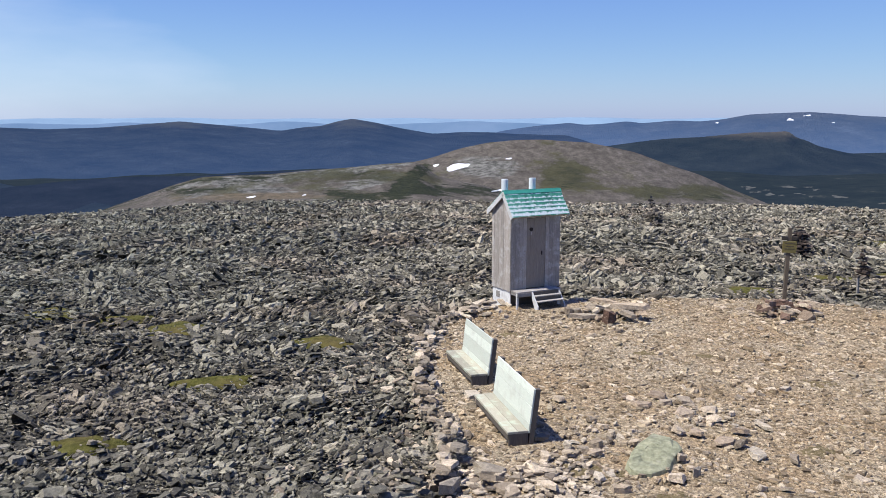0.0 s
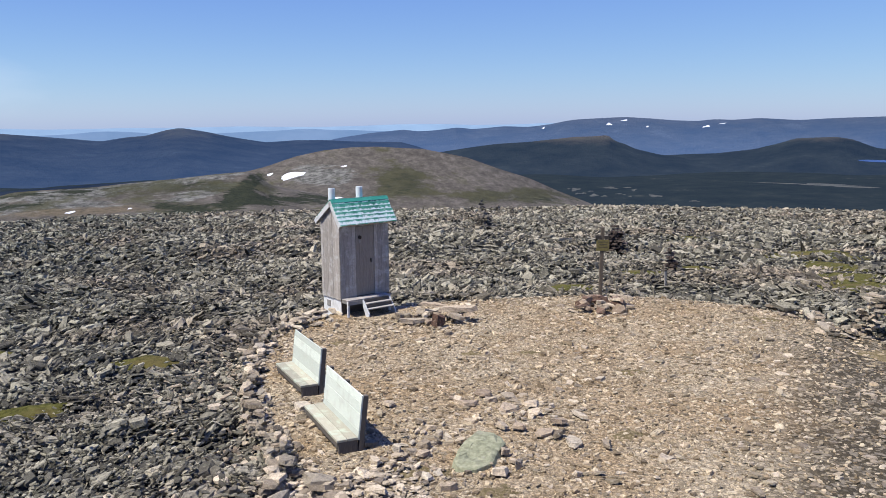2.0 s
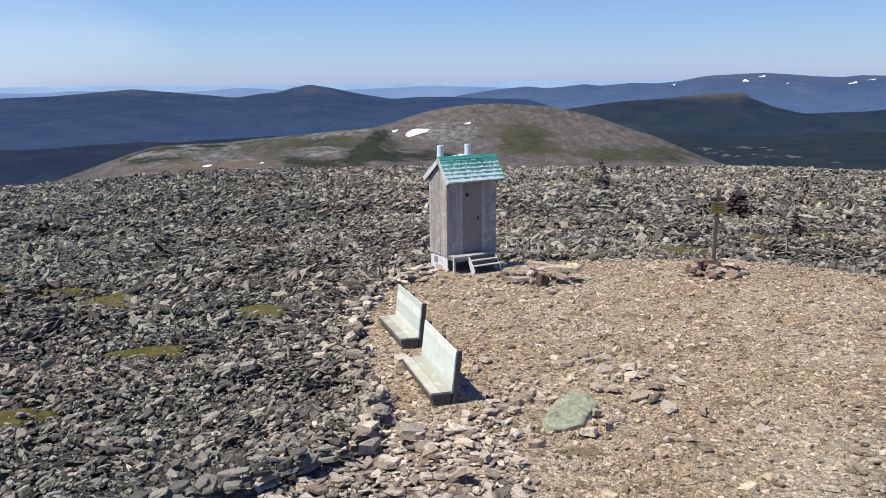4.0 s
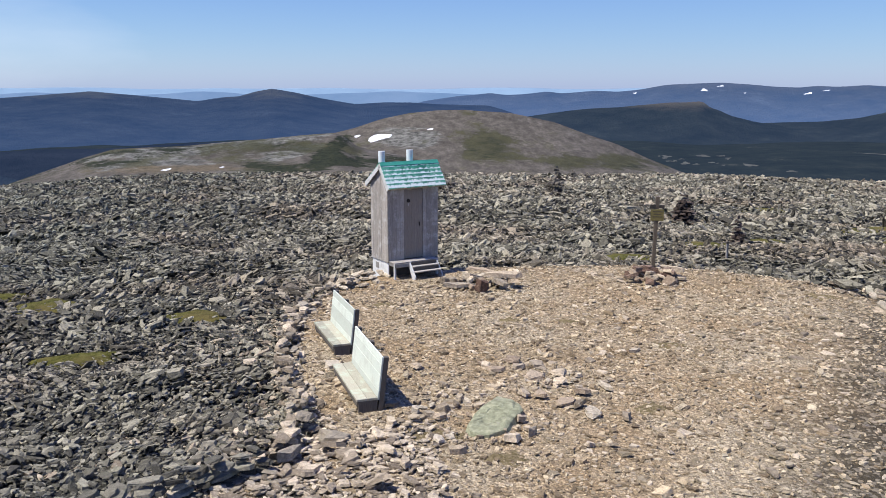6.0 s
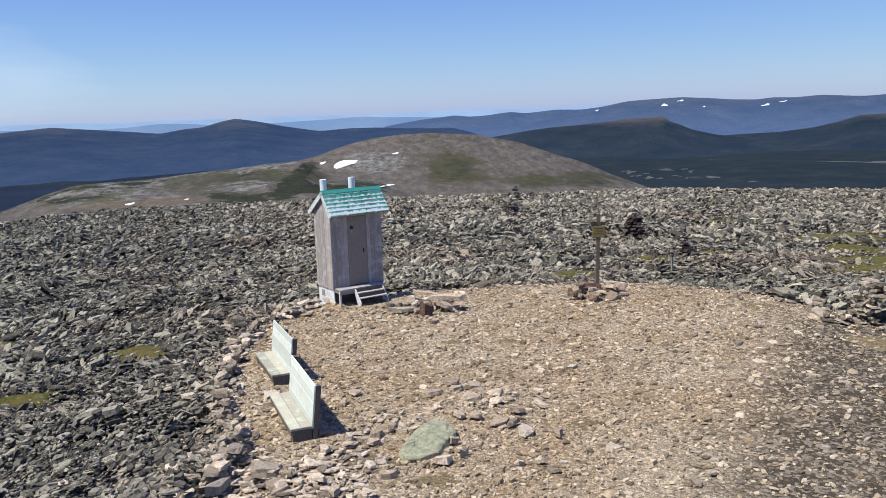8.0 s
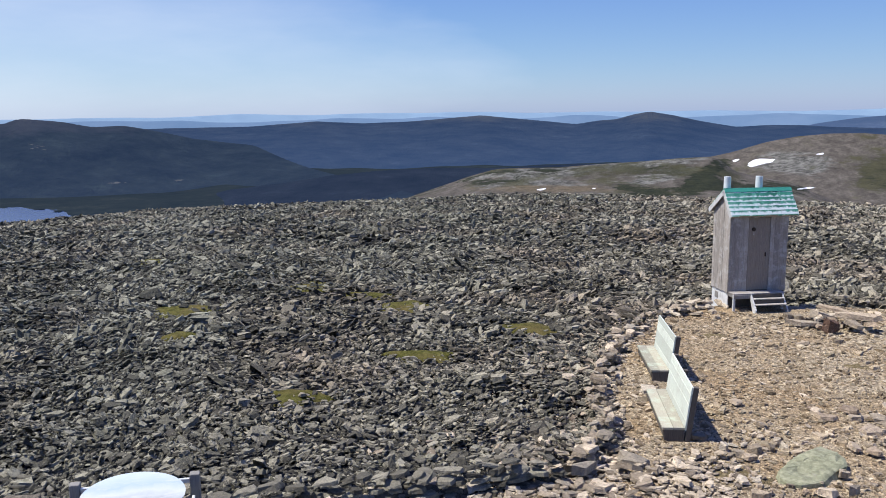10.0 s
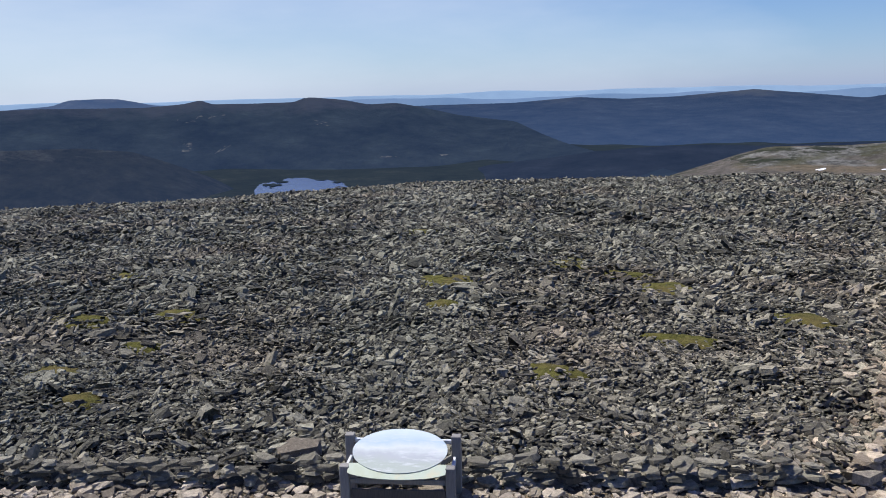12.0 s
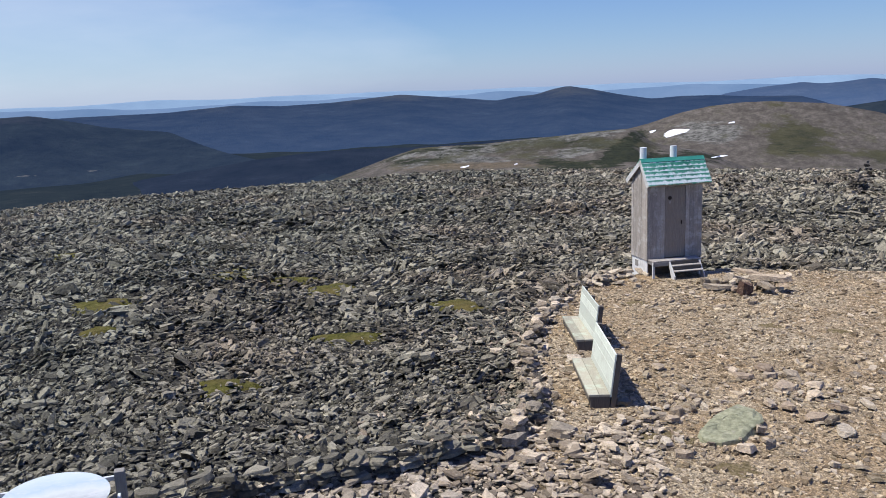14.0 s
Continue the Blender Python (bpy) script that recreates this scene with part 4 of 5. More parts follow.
        bmesh.ops.recalc_face_normals(bm, faces=bm.faces)
        part("gable", bm, M_SIDING, shed)
    # roof
    roof = new("roof")
    roof.parent = shed
    tagged(roof, "worn green shingle gable roof")
    WT = W + OXL + OXR
    XM = (W - OXL + OXR) / 2
    for side, (ey, ez), rows in ((0, FRONT, 6), (1, BACK, 8)):
        slope = math.atan2(RZ - ez, abs(ey - RY))
        length = math.hypot(RZ - ez, ey - RY)
        m = Matrix.Translation((XM, RY, RZ - 0.02)) @ Matrix.Rotation(math.pi * side, 4, "Z") @ Matrix.Rotation(slope, 4, "X")
        part("roof_deck", boxed((-WT / 2, -length, -0.035), (WT / 2, 0.0, 0.0), 0.004), M_GREYPOST, roof, at=m)
        for k in range(rows):
            bm = bmesh.new()
            y1 = -k * length / rows
            y0 = y1 - length / rows - 0.03
            x = -WT / 2 - 0.01
            while x < WT / 2 - 0.02:
                w = min(random.uniform(0.085, 0.15), WT / 2 + 0.01 - x)
                d = random.uniform(-0.012, 0.012)
                bmesh.ops.create_cube(bm, size=1.0, matrix=Matrix.Translation((x + w / 2, (y0 + y1) / 2 + d, 0.026)) @ Matrix.Rotation(0.13, 4, "X") @ Matrix.Diagonal((w - 0.006, y1 - y0, 0.02, 1)))
                x += w
            part("shingle_course", bm, M_SHINGLE, roof, at=m)
        for e in (-1, 1):
            part("rake_board", boxed((e * WT / 2 - 0.014, -length - 0.04, -0.11), (e * WT / 2 + 0.014, 0.0, 0.014), 0.004), M_PALEPAINT, roof, at=m)
        part("fascia", boxed((-WT / 2, -length - 0.016, -0.075), (WT / 2, -length + 0.004, -0.004), 0.004), M_SIDING, roof, at=m)
        bm = bmesh.new()
        box(bm, (-WT / 2 - 0.012, -0.10, 0.036), (WT / 2 + 0.012, 0.012, 0.048), 0.002)
        part("ridge_cap", bm, M_GREENTRIM, roof, "green ridge cap", at=m)
    for x in (0.12, 1.06):
        bm = bmesh.new()
        rod(bm, 0.098, EAVE - 0.1, RZ + 0.32, 20, x, RY + 0.26)
        pipe = part("vent_pipe", bm, M_PIPE, shed, "white plastic vent pipe", shade=False)
        bm = bmesh.new()
        rod(bm, 0.118, RZ - 0.26, RZ - 0.10, 20, x, RY + 0.26)
        part("flashing", bm, M_GREENTRIM, pipe)
    # deck and steps
    deck = new("deck")
    deck.parent = shed
    tagged(deck, "small plank deck with three worn steps")
    for k in range(3):
        y0 = -0.045 - (k + 1) * 0.115
        part("deck_plank", boxed((-0.02, y0, BASE - 0.01), (1.48, y0 + 0.108, BASE + 0.025), 0.005, 0.002), M_SIDING, deck)
    part("deck_frame", boxed((-0.02, -0.40, BASE - 0.12), (0.46, -0.372, BASE - 0.014), 0.004), M_GREYPOST, deck)
    for x in (-0.02, 1.40):
        part("deck_post", boxed((x, -0.37, -0.2), (x + 0.06, -0.31, BASE - 0.012), 0.005), M_PALEPAINT, deck)
        part("deck_joist", boxed((x + 0.012, -0.305, BASE - 0.1), (x + 0.05, -0.02, BASE - 0.014), 0.004), M_GREYPOST, deck)
    for k in range(2):
        z = BASE - 0.13 * (k + 1)
        y = -0.405 - 0.14 * k
        part("step_tread", boxed((0.50, y - 0.165, z), (1.36, y, z + 0.03), 0.006, 0.002), M_SIDING, deck)
        part("riser", boxed((0.50, y - 0.012, z + 0.032), (1.36, y, z + 0.12), 0.002), M_DARKWOOD, deck)
    for x in (0.455, 1.365):
        bm = bmesh.new()
        a = [bm.verts.new((x + dx, y, z)) for dx in (0, 0.04) for y, z in ((-0.402, BASE + 0.0), (-0.402, BASE - 0.17), (-0.60, -0.12), (-0.72, -0.12), (-0.72, 0.04))]
        bm.faces.new(a[:5]), bm.faces.new(a[5:])
        for i in range(5):
            j = (i + 1) % 5
            bm.faces.new((a[i], a[j], a[j + 5], a[i + 5]))
        bmesh.ops.recalc_face_normals(bm, faces=bm.faces)
        part("stringer", bm, M_PALEPAINT, deck)
    return shed


build_shed()


# ---- benches ----
def build_bench(m, length, label):
    """Low plank bench: seat along local y, facing local -x, with a tall boarded back."""
    bench = empty("bench", m, label, "bench", "benches at the clearing's edge")
    Z, H = 0.25, 0.74
    for k in range(2):
        part("seat_plank", boxed((k * 0.19, 0, Z - 0.045), (k * 0.19 + 0.187, length, Z), 0.004, 0.002), M_BENCHSEAT, bench)
    part("front_apron", boxed((0.012, 0.03, Z - 0.16), (0.045, length - 0.03, Z - 0.046), 0.005, 0.002), M_DARKWOOD, bench)
    for y in (0.0, length - 0.10):
        part("leg", boxed((0.03, y + 0.004, -0.2), (0.37, y + 0.08, Z - 0.046), 0.005), M_DARKWOOD, bench)
    back = new("backrest")
    back.parent = bench
    back.matrix_basis = Matrix.Translation((0.375, 0, Z - 0.05)) @ Matrix.Rotation(radians(7), 4, "Y")
    tagged(back, "boarded backrest with faded pale green paint")
    z = 0.0
    for w in (0.16, 0.30, 0.19, 0.14):
        part("back_plank", boxed((0, 0, z), (0.032, length, z + w - 0.004), 0.004, 0.001), M_BENCH, back)
        z += w
    for y in (0.0, length / 2 - 0.04, length - 0.09):
        part("back_post", boxed((0.034, y, -0.35), (0.125, y + 0.09, z - 0.005), 0.006), M_DARKWOOD, back)
    return bench


def bench_pose(x0, y0, x1, y1):
    """From the near and far end of the seat's front edge."""
    a = math.atan2(-(x1 - x0), y1 - y0)
    return Matrix.Translation((x0, y0, 0.0)) @ Matrix.Rotation(a, 4, "Z")


build_bench(bench_pose(0.72, 12.87, 0.23, 14.86), 2.03, "low plank bench with a tall faded pale green backrest")
build_bench(bench_pose(0.205, 16.05, -0.29, 17.85), 1.86, "low plank bench with tall faded green backrest near the outhouse")


# ---- orientation table ----
def build_table():
    """Panorama table: oval panel sloping between four posts."""
    mx, my = (-6.17 - 4.88) / 2, (6.67 + 7.45) / 2
    yaw = math.degrees(math.atan2(7.45 - 6.67, -4.88 + 6.17))
    t = empty("orientation_table", pose(mx, my, 0.0, 0, 0, yaw), "orientation table with pale oval panorama panel on grey timber posts", "information table")
    for x in (-0.75, 0.75):
        part("back_post", boxed((x - 0.065, -0.06, -0.3), (x + 0.065, 0.06, 0.97), 0.008), M_GREYPOST, t)
        part("front_post", boxed((x * 0.955 - 0.065, -0.62, -0.3), (x * 0.955 + 0.065, -0.50, 0.76), 0.008), M_GREYPOST, t)
        part("side_rail", boxed((x * 0.97 - 0.02, -0.5, 0.58), (x * 0.97 + 0.02, -0.06, 0.68), 0.004), M_LEDGER, t)
    part("crossbar", boxed((-0.685, -0.03, 0.845), (0.685, 0.01, 0.905), 0.005), M_LEDGER, t, "pale metal crossbar")
    part("crossbar", boxed((-0.65, -0.58, 0.50), (0.65, -0.545, 0.57), 0.005), M_GREYPOST, t)
    part("lower_board", boxed((-0.64, -0.58, 0.22), (0.64, -0.54, 0.42), 0.005), M_DARKWOOD, t)

    def oval(a, b, cut=None):
        bm = bmesh.new()
        n = 48
        pts = []
        for k in range(n):
            an = 2 * math.pi * k / n
            pts.append((a * math.cos(an), b * math.sin(an)))
        lo = [bm.verts.new((x, y, 0)) for x, y in pts]
        hi = [bm.verts.new((x, y, 0.014)) for x, y in pts]
        bm.faces.new(lo[::-1]), bm.faces.new(hi)
        for k in range(n):
            j = (k + 1) % n
            bm.faces.new((lo[k], lo[j], hi[j], hi[k]))
        return bm
    part("panel", oval(0.655, 0.43), M_PANEL, t, "pale oval panorama panel", at=pose(0.0, -0.29, 0.85, 19))
    bm = bmesh.new()
    n = 24
    top, bot = [], []
    for k in range(n + 1):
        u = -0.66 + 1.32 * k / n
        top.append((u, 0.10))
        bot.append((u, -0.16 * math.sqrt(max(0.0, 1 - (u / 0.70) ** 2)) - 0.02))
    ring = bot + top[::-1]
    lo = [bm.verts.new((x, y, 0)) for x, y in ring]
    hi = [bm.verts.new((x, y, 0.012)) for x, y in ring]
    bm.faces.new(lo[::-1]), bm.faces.new(hi)
    for k in range(len(ring)):
        j = (k + 1) % len(ring)
        bm.faces.new((lo[k], lo[j], hi[j], hi[k]))
    part("lower_panel", bm, M_PANEL_LOW, t, "cream crescent panel below the oval", at=pose(0.0, -0.615, 0.728, 21))


build_table()


# ---- posts and signs ----
def build_sign():
    s = empty("trail_sign", pose(9.75, 23.5, 0.09, 0, 1.0, -8), "tall timber post with an ochre trail sign, in a stone heap", "sign")
    part("post", boxed((-0.055, -0.055, -0.3), (0.055, 0.055, 2.22), 0.008, 0.004), M_POST, s)
    board = part("sign_board", boxed((-0.19, -0.075, 1.48), (0.21, -0.05, 1.83), 0.006), M_SIGN, s, "ochre sign board with faded marks")
    part("top_board", boxed((-0.23, -0.08, 1.85), (-0.06, -0.05, 1.97), 0.005), M_SIGNDARK, s)
    part("top_board", boxed((0.05, -0.08, 1.86), (0.21, -0.05, 1.96), 0.005), M_SIGNDARK, s)
    for z, w in ((1.75, 0.30), (1.67, 0.24), (1.59, 0.28)):
        part("marking", boxed((-w / 2 + 0.01, -0.079, z), (w / 2 + 0.01, -0.0745, z + 0.022), 0.0), M_MARK, board)


build_sign()
stake = empty("marker_stake", pose(13.69, 27.0, float(ground_z(13.69, 27.0)), 0, -2, 20), "short bleached marker stake among the stones", "stake")
part("post", boxed((-0.035, -0.035, -0.3), (0.035, 0.035, 0.72), 0.005, 0.004), M_WHITEPOST, stake)
part("cap", boxed((-0.05, -0.045, 0.72), (0.05, 0.045, 0.79), 0.006), M_POST, stake)


# ---- cairns and heaps ----
def build_cairn(x, y, height, width, material, label, courses):
    z0 = float(ground_z(x, y))
    c = empty("cairn", Matrix.Translation((x, y, z0)), label, "cairn", "cairns on the summit")
    z = 0.02
    for k in range(courses):
        f = k / max(1, courses - 1)
        rad = width / 2 * (1 - 0.62 * f ** 1.1)
        th = height / courses
        n = max(1, int(2 * math.pi * rad / 0.42))
        if f > 0.8:
            n = 1
        for i in range(n):
            a = 2 * math.pi * (i + 0.5 * (k % 2)) / n + random.uniform(-0.3, 0.3)
            d = rad * 0.62 if n > 1 else 0.03
            s = random.uniform(0.26, 0.62) * min(1.0, 0.6 + width / 3)
            a += random.uniform(-0.4, 0.4)
            d *= random.uniform(0.75, 1.2) if n > 1 else 1
            stone(c, d * math.cos(a), d * math.sin(a), z + th / 2 + random.uniform(-0.02, 0.02), s, s * random.uniform(0.5, 0.8), th * random.uniform(0.7, 1.3), a + random.uniform(-1.2, 1.2), random.uniform(0, 0.26), random.uniform(0, 6), material)
        if n > 2:
            stone(c, 0, 0, z + th / 2, rad * 1.3, rad * 1.2, th, random.uniform(0, 6), 0.05, 0, material)
        z += th
    return c


build_cairn(16.3, 37.8, 1.4, 1.5, M_DARKRED, "tall narrow cairn of rust-brown stones", 10)
build_cairn(16.15, 31.6, 1.2, 0.62, M_DARKRED, "slim rust-brown cairn behind a marker stake", 7)
build_cairn(13.6, 53.8, 1.3, 1.9, M_CAIRN, "broad dark cairn standing in the boulder field", 8)
build_cairn(18.7, 75.0, 1.5, 0.9, M_CAIRN, "small dark cairn on the skyline", 5)
build_cairn(20.0, 74.0, 1.1, 0.8, M_CAIRN, "small dark cairn on the skyline", 5)
build_cairn(20.9, 72.6, 1.0, 0.8, M_CAIRN, "small dark cairn on the skyline", 5)


def build_shelter(x, y):
    """Broad hollow cairn of flat slabs with a dark niche facing the clearing."""
    z0 = float(ground_z(x, y))
    c = empty("cairn", Matrix.Translation((x, y, z0)), "big hollow cairn of flat grey slabs with a dark niche", "cairn", "cairns on the summit")
    face = -1.95
    z = -0.06
    for k in range(13):
        th = random.uniform(0.085, 0.115)
        roofed = z > 0.80
        rad = 1.0 - 0.25 * max(0.0, z - 0.3)
        n = 13 if not roofed else 9
        for i in range(n):
            a = 2 * math.pi * (i + 0.5 * (k % 2)) / n + random.uniform(-0.18, 0.18)
            off = (a - face + math.pi) % (2 * math.pi) - math.pi
            if not roofed and z > 0.16 and abs(off) < 0.8:
                continue
            d = rad * random.uniform(0.72, 0.95) if not roofed else rad * random.uniform(0.35, 0.75)
            s = random.uniform(0.22, 0.44) if not roofed else random.uniform(0.36, 0.7)
            stone(c, d * math.cos(a), d * math.sin(a), z + th / 2 + random.uniform(-0.03, 0.03), s, s * random.uniform(0.55, 0.8), th * random.uniform(0.8, 1.2), a + random.uniform(-1.2, 1.2), abs(random.gauss(0, 0.25)), random.uniform(0, 6), random.choice((M_EDGE, M_BORDER, M_BORDER, M_WALL)))
        if roofed:
            stone(c, 0.1 * math.cos(face), 0.1 * math.sin(face), z + th / 2, rad * 1.15, rad * 0.8, th, random.uniform(0, 6), 0.12, random.uniform(0, 6), M_BORDER)
        z += th
    return c


build_shelter(15.75, 17.95)


def build_heap(x, y, rx, ry, count, materials, label, size, layers=2, yaw=0.0, thick=(0.07, 0.14), rise=0.11):
    random.seed(int(x * 100) + 5)
    z0 = float(ground_z(x, y))
    h = empty("stone_heap", pose(x, y, z0, 0, 0, yaw), label, "stone heap")
    for k in range(count):
        lay = k * layers // count
        f = 1 - 0.5 * lay / max(1, layers)
        a, d = k * 2.4 + random.uniform(-0.5, 0.5), math.sqrt(random.uniform(0.05, 1))
        s = random.uniform(*size)
        stone(h, rx * d * f * math.cos(a), ry * d * f * math.sin(a), 0.05 + lay * rise + random.uniform(0, 0.04), s, s * random.uniform(0.45, 0.7), random.uniform(*thick), random.uniform(0, 6.28),
              abs(random.gauss(0, 0.36)), random.uniform(0, 6.28), random.choice(materials))
    return h


HEAP = build_heap(4.25, 21.75, 1.2, 0.75, 26, (M_PALE, M_EDGE, M_PALESLAB, M_BORDER), "low heap of buff slabs before the outhouse", (0.34, 0.74), 2, -16, (0.09, 0.19), 0.11)
stone(HEAP, 0.55, -0.1, 0.34, 1.15, 0.34, 0.2, 0.12, 0.06, 0.0, M_PALE)
stone(HEAP, 0.06, -0.78, 0.17, 0.46, 0.36, 0.36, 0.5, 0.1, 1.0, M_RED)
stone(HEAP, -0.62, -0.62, 0.12, 0.9, 0.36, 0.17, 0.2, 0.08, 0.4, M_PALESLAB)
stone(HEAP, -1.1, -0.3, 0.16, 0.5, 0.4, 0.3, 1.2, 0.1, 0.4, M_EDGE)
stone(HEAP, -0.2, 0.95, 0.2, 1.25, 0.3, 0.14, -0.25, 0.1, 0.4, M_PALE)
build_heap(9.2, 21.85, 1.0, 0.6, 36, (M_RED, M_PALE, M_RED, M_EDGE), "heap of rust-brown stones round the sign post", (0.34, 0.66), 3, 0.0, (0.10, 0.22), 0.13)
build_heap(0.75, 22.5, 1.3, 0.55, 26, (M_PALESLAB,), "pale flat slabs lying by the outhouse base", (0.3, 0.7), 2, 48)
build_heap(14.55, 18.5, 0.5, 0.7, 14, (M_BORDER, M_EDGE), "loose grey slabs tumbled beside the big cairn", (0.3, 0.65), 2)
build_heap(14.6, 20.6, 1.0, 1.2, 26, (M_BORDER, M_EDGE), "scattered grey slabs along the clearing's rim", (0.22, 0.55), 2, 30)


def single(x, y, size, material, label, name="flat_stone", thick=0.14, yaw=0.0, lift=0.0, pick=None):
    z = float(ground_z(x, y)) + thick * 0.35 + lift
    ob = stone(None, x, y, z, size[0], size[1], thick, radians(yaw), 0.05, 1.0, material, name, pick)
    return tagged(ob, label, "stone")


def build_green_slab():
    """A broad slab crusted with pale green lichen."""
    bm = bmesh.new()
    pts = [(2.56, 11.95), (2.62, 12.12), (2.74, 12.34), (2.86, 12.56), (3.05, 12.78), (3.23, 12.95), (3.36, 12.88), (3.48, 12.80), (3.55, 12.70), (3.56, 12.44), (3.40, 12.14), (3.22, 11.85), (3.04, 11.74), (2.86, 11.63), (2.70, 11.62), (2.58, 11.72)]
    z = 0.02
    rings = []
    for h, f in ((-0.04, 1.04), (0.035, 1.0), (0.062, 0.95), (0.085, 0.7), (0.08, 0.35)):
        rings.append([bm.verts.new((3.02 + (x - 3.02) * f + random.uniform(-0.03, 0.03), 12.25 + (y - 12.25) * f + random.uniform(-0.012, 0.012), z + h + 0.10 * max(0.0, y - 11.7) * (h > 0) + random.uniform(-0.012, 0.012))) for x, y in pts])
    for a, b in zip(rings, rings[1:]):
        for i in range(len(pts)):
            j = (i + 1) % len(pts)
            bm.faces.new((a[i], a[j], b[j], b[i]))
    bm.faces.new(rings[-1])
    bmesh.ops.recalc_face_normals(bm, faces=bm.faces)
    tagged(part("lichen_slab", bm, M_SLAB), "flat slab crusted with pale green lichen on gravel", "stone")


build_green_slab()
single(-0.05 + 0.27, 15.45, (0.62, 0.48), M_PALESLAB, "pale slab lying between the two benches", thick=0.16, yaw=60)
single(1.32, 13.15, (0.34, 0.26), M_BORDER, "grey stone at the foot of the bench", thick=0.2, yaw=20)
single(-7.75, 7.1, (0.85, 0.5), M_BORDER, "long grey-brown slab resting on the field stones", thick=0.2, yaw=35, lift=0.18)
single(0.35, 11.75, (0.75, 0.5), M_BORDER, "big grey slab in the pinkish rubble", thick=0.18, yaw=-20, lift=0.02)
single(-0.3, 10.95, (0.5, 0.4), M_BORDER, "grey block lying at the wall's corner", thick=0.2, yaw=40, lift=0.14)


def build_hearth():
    """Loose ring of flat stones about the lichen slab."""
    ring = empty("stone_ring", Matrix.Translation((3.2, 13.1, 0.0)), "loose ring of flat buff stones round a lichen slab", "stone ring")
    row = [(1.76, 12.79), (1.97, 12.6), (2.23, 12.82), (2.46, 12.98), (2.70, 13.03), (2.89, 12.87), (2.33, 14.01), (2.49, 13.67), (1.91, 15.1), (3.49, 12.2), (3.63, 11.68), (3.23, 11.4), (2.33, 11.12), (2.05, 11.5), (2.14, 12.45), (2.6, 13.3)]
    slabs = [(3.51, 14.85), (3.77, 13.43), (4.10, 13.3), (4.49, 12.95), (4.66, 12.8), (4.36, 14.97), (4.71, 14.53), (4.81, 12.37), (5.43, 13.67), (3.3, 15.05), (3.95, 14.9), (4.15, 14.35), (4.55, 13.95), (3.9, 15.3), (4.9, 13.4), (5.35, 12.2)]
    for k, (x, y) in enumerate(row + slabs):
        s = random.uniform(0.22, 0.36) if k < len(row) else random.uniform(0.34, 0.60)
        stone(ring, x - 3.2 + random.uniform(-0.03, 0.03), y - 13.1 + random.uniform(-0.03, 0.03), random.uniform(0.05, 0.09), s, s * random.uniform(0.6, 0.9), random.uniform(0.12, 0.2) if k < len(row) else random.uniform(0.07, 0.15), random.uniform(0, 6.28), random.uniform(0, 0.24), random.uniform(0, 6), random.choice((M_PALE, M_PALE, M_PALESLAB, M_EDGE)))
    for k in range(60):
        a, d = random.uniform(0, 6.28), random.gauss(0, 0.7)
        x, y = random.choice(((2.4, 13.0), (4.2, 13.9), (4.4, 14.7), (3.5, 11.8), (2.2, 11.8))) 
        s = random.uniform(0.10, 0.22)
        stone(ring, x - 3.2 + d * math.cos(a), y - 13.1 + d * math.sin(a), random.uniform(0.03, 0.06), s, s * random.uniform(0.5, 0.9), random.uniform(0.04, 0.1), random.uniform(0, 6.28), random.uniform(0, 0.3), random.uniform(0, 6), random.choice((M_PALE, M_EDGE, M_PALESLAB)))


build_hearth()


# ---- dry-stone edging ----
def build_wall(name, line, height, thick, label, size, *materials, side=0.0):
    """Low dry-laid wall along a line, course by course; side: how far the cap slabs jut over the clearing."""
    w = empty(name, Matrix.Identity(4), label, "stone wall")
    for (x0, y0), (x1, y1) in zip(line, line[1:]):
        L = math.hypot(x1 - x0, y1 - y0)
        yaw = math.atan2(y1 - y0, x1 - x0)
        nx, ny = -math.sin(yaw), math.cos(yaw)
        for lay in range(height):
            cap = lay == height - 1
            s = random.uniform(0, 0.2)
            while s < L:
                ln = random.uniform(*size) * (1.15 if cap else 1.0)
                f = (s + ln / 2) / L
                off = random.uniform(-0.5, 0.5) * thick - side * (random.uniform(0.2, 1.0) if cap else 0.0)
                x, y = x0 + (x1 - x0) * f + nx * off, y0 + (y1 - y0) * f + ny * off
                z = 0.03 + lay * 0.095 + random.uniform(-0.025, 0.03) + 0.05 * float(waves(np.array(x), np.array(y), 0.6, 3)) * cap
                stone(w, x, y, z, ln * 1.08, random.uniform(0.2, 0.36), random.uniform(0.06, 0.12), yaw + random.gauss(0, 0.16 if not cap else 0.4), abs(random.gauss(0, 0.07 if not cap else 0.2)), random.uniform(0, 6.28), random.choice(materials))
                s += ln * (random.uniform(0.68, 0.9) if cap else random.uniform(0.85, 1.25))
    return w


build_wall("retaining_wall", [(-0.5, 10.8), (-2.2, 9.6), (-3.6, 8.75), (-5.0, 7.8), (-6.3, 6.95), (-7.5, 6.1), (-8.9, 5.12), (-10.3, 4.15), (-12.2, 2.9)], 5, 0.07, "low dry-laid wall of grey slabs between boulder field and clearing", (0.2, 0.5), M_WALL, side=0.10)
build_wall("border_wall", [(-0.45, 10.9), (-0.32, 11.8), (-0.35, 13.2), (-0.55, 14.0)], 4, 0.22, "low dry-laid corner of grey slabs beside the benches", (0.18, 0.42), M_BORDER, M_BORDER, M_EDGE, side=0.12)
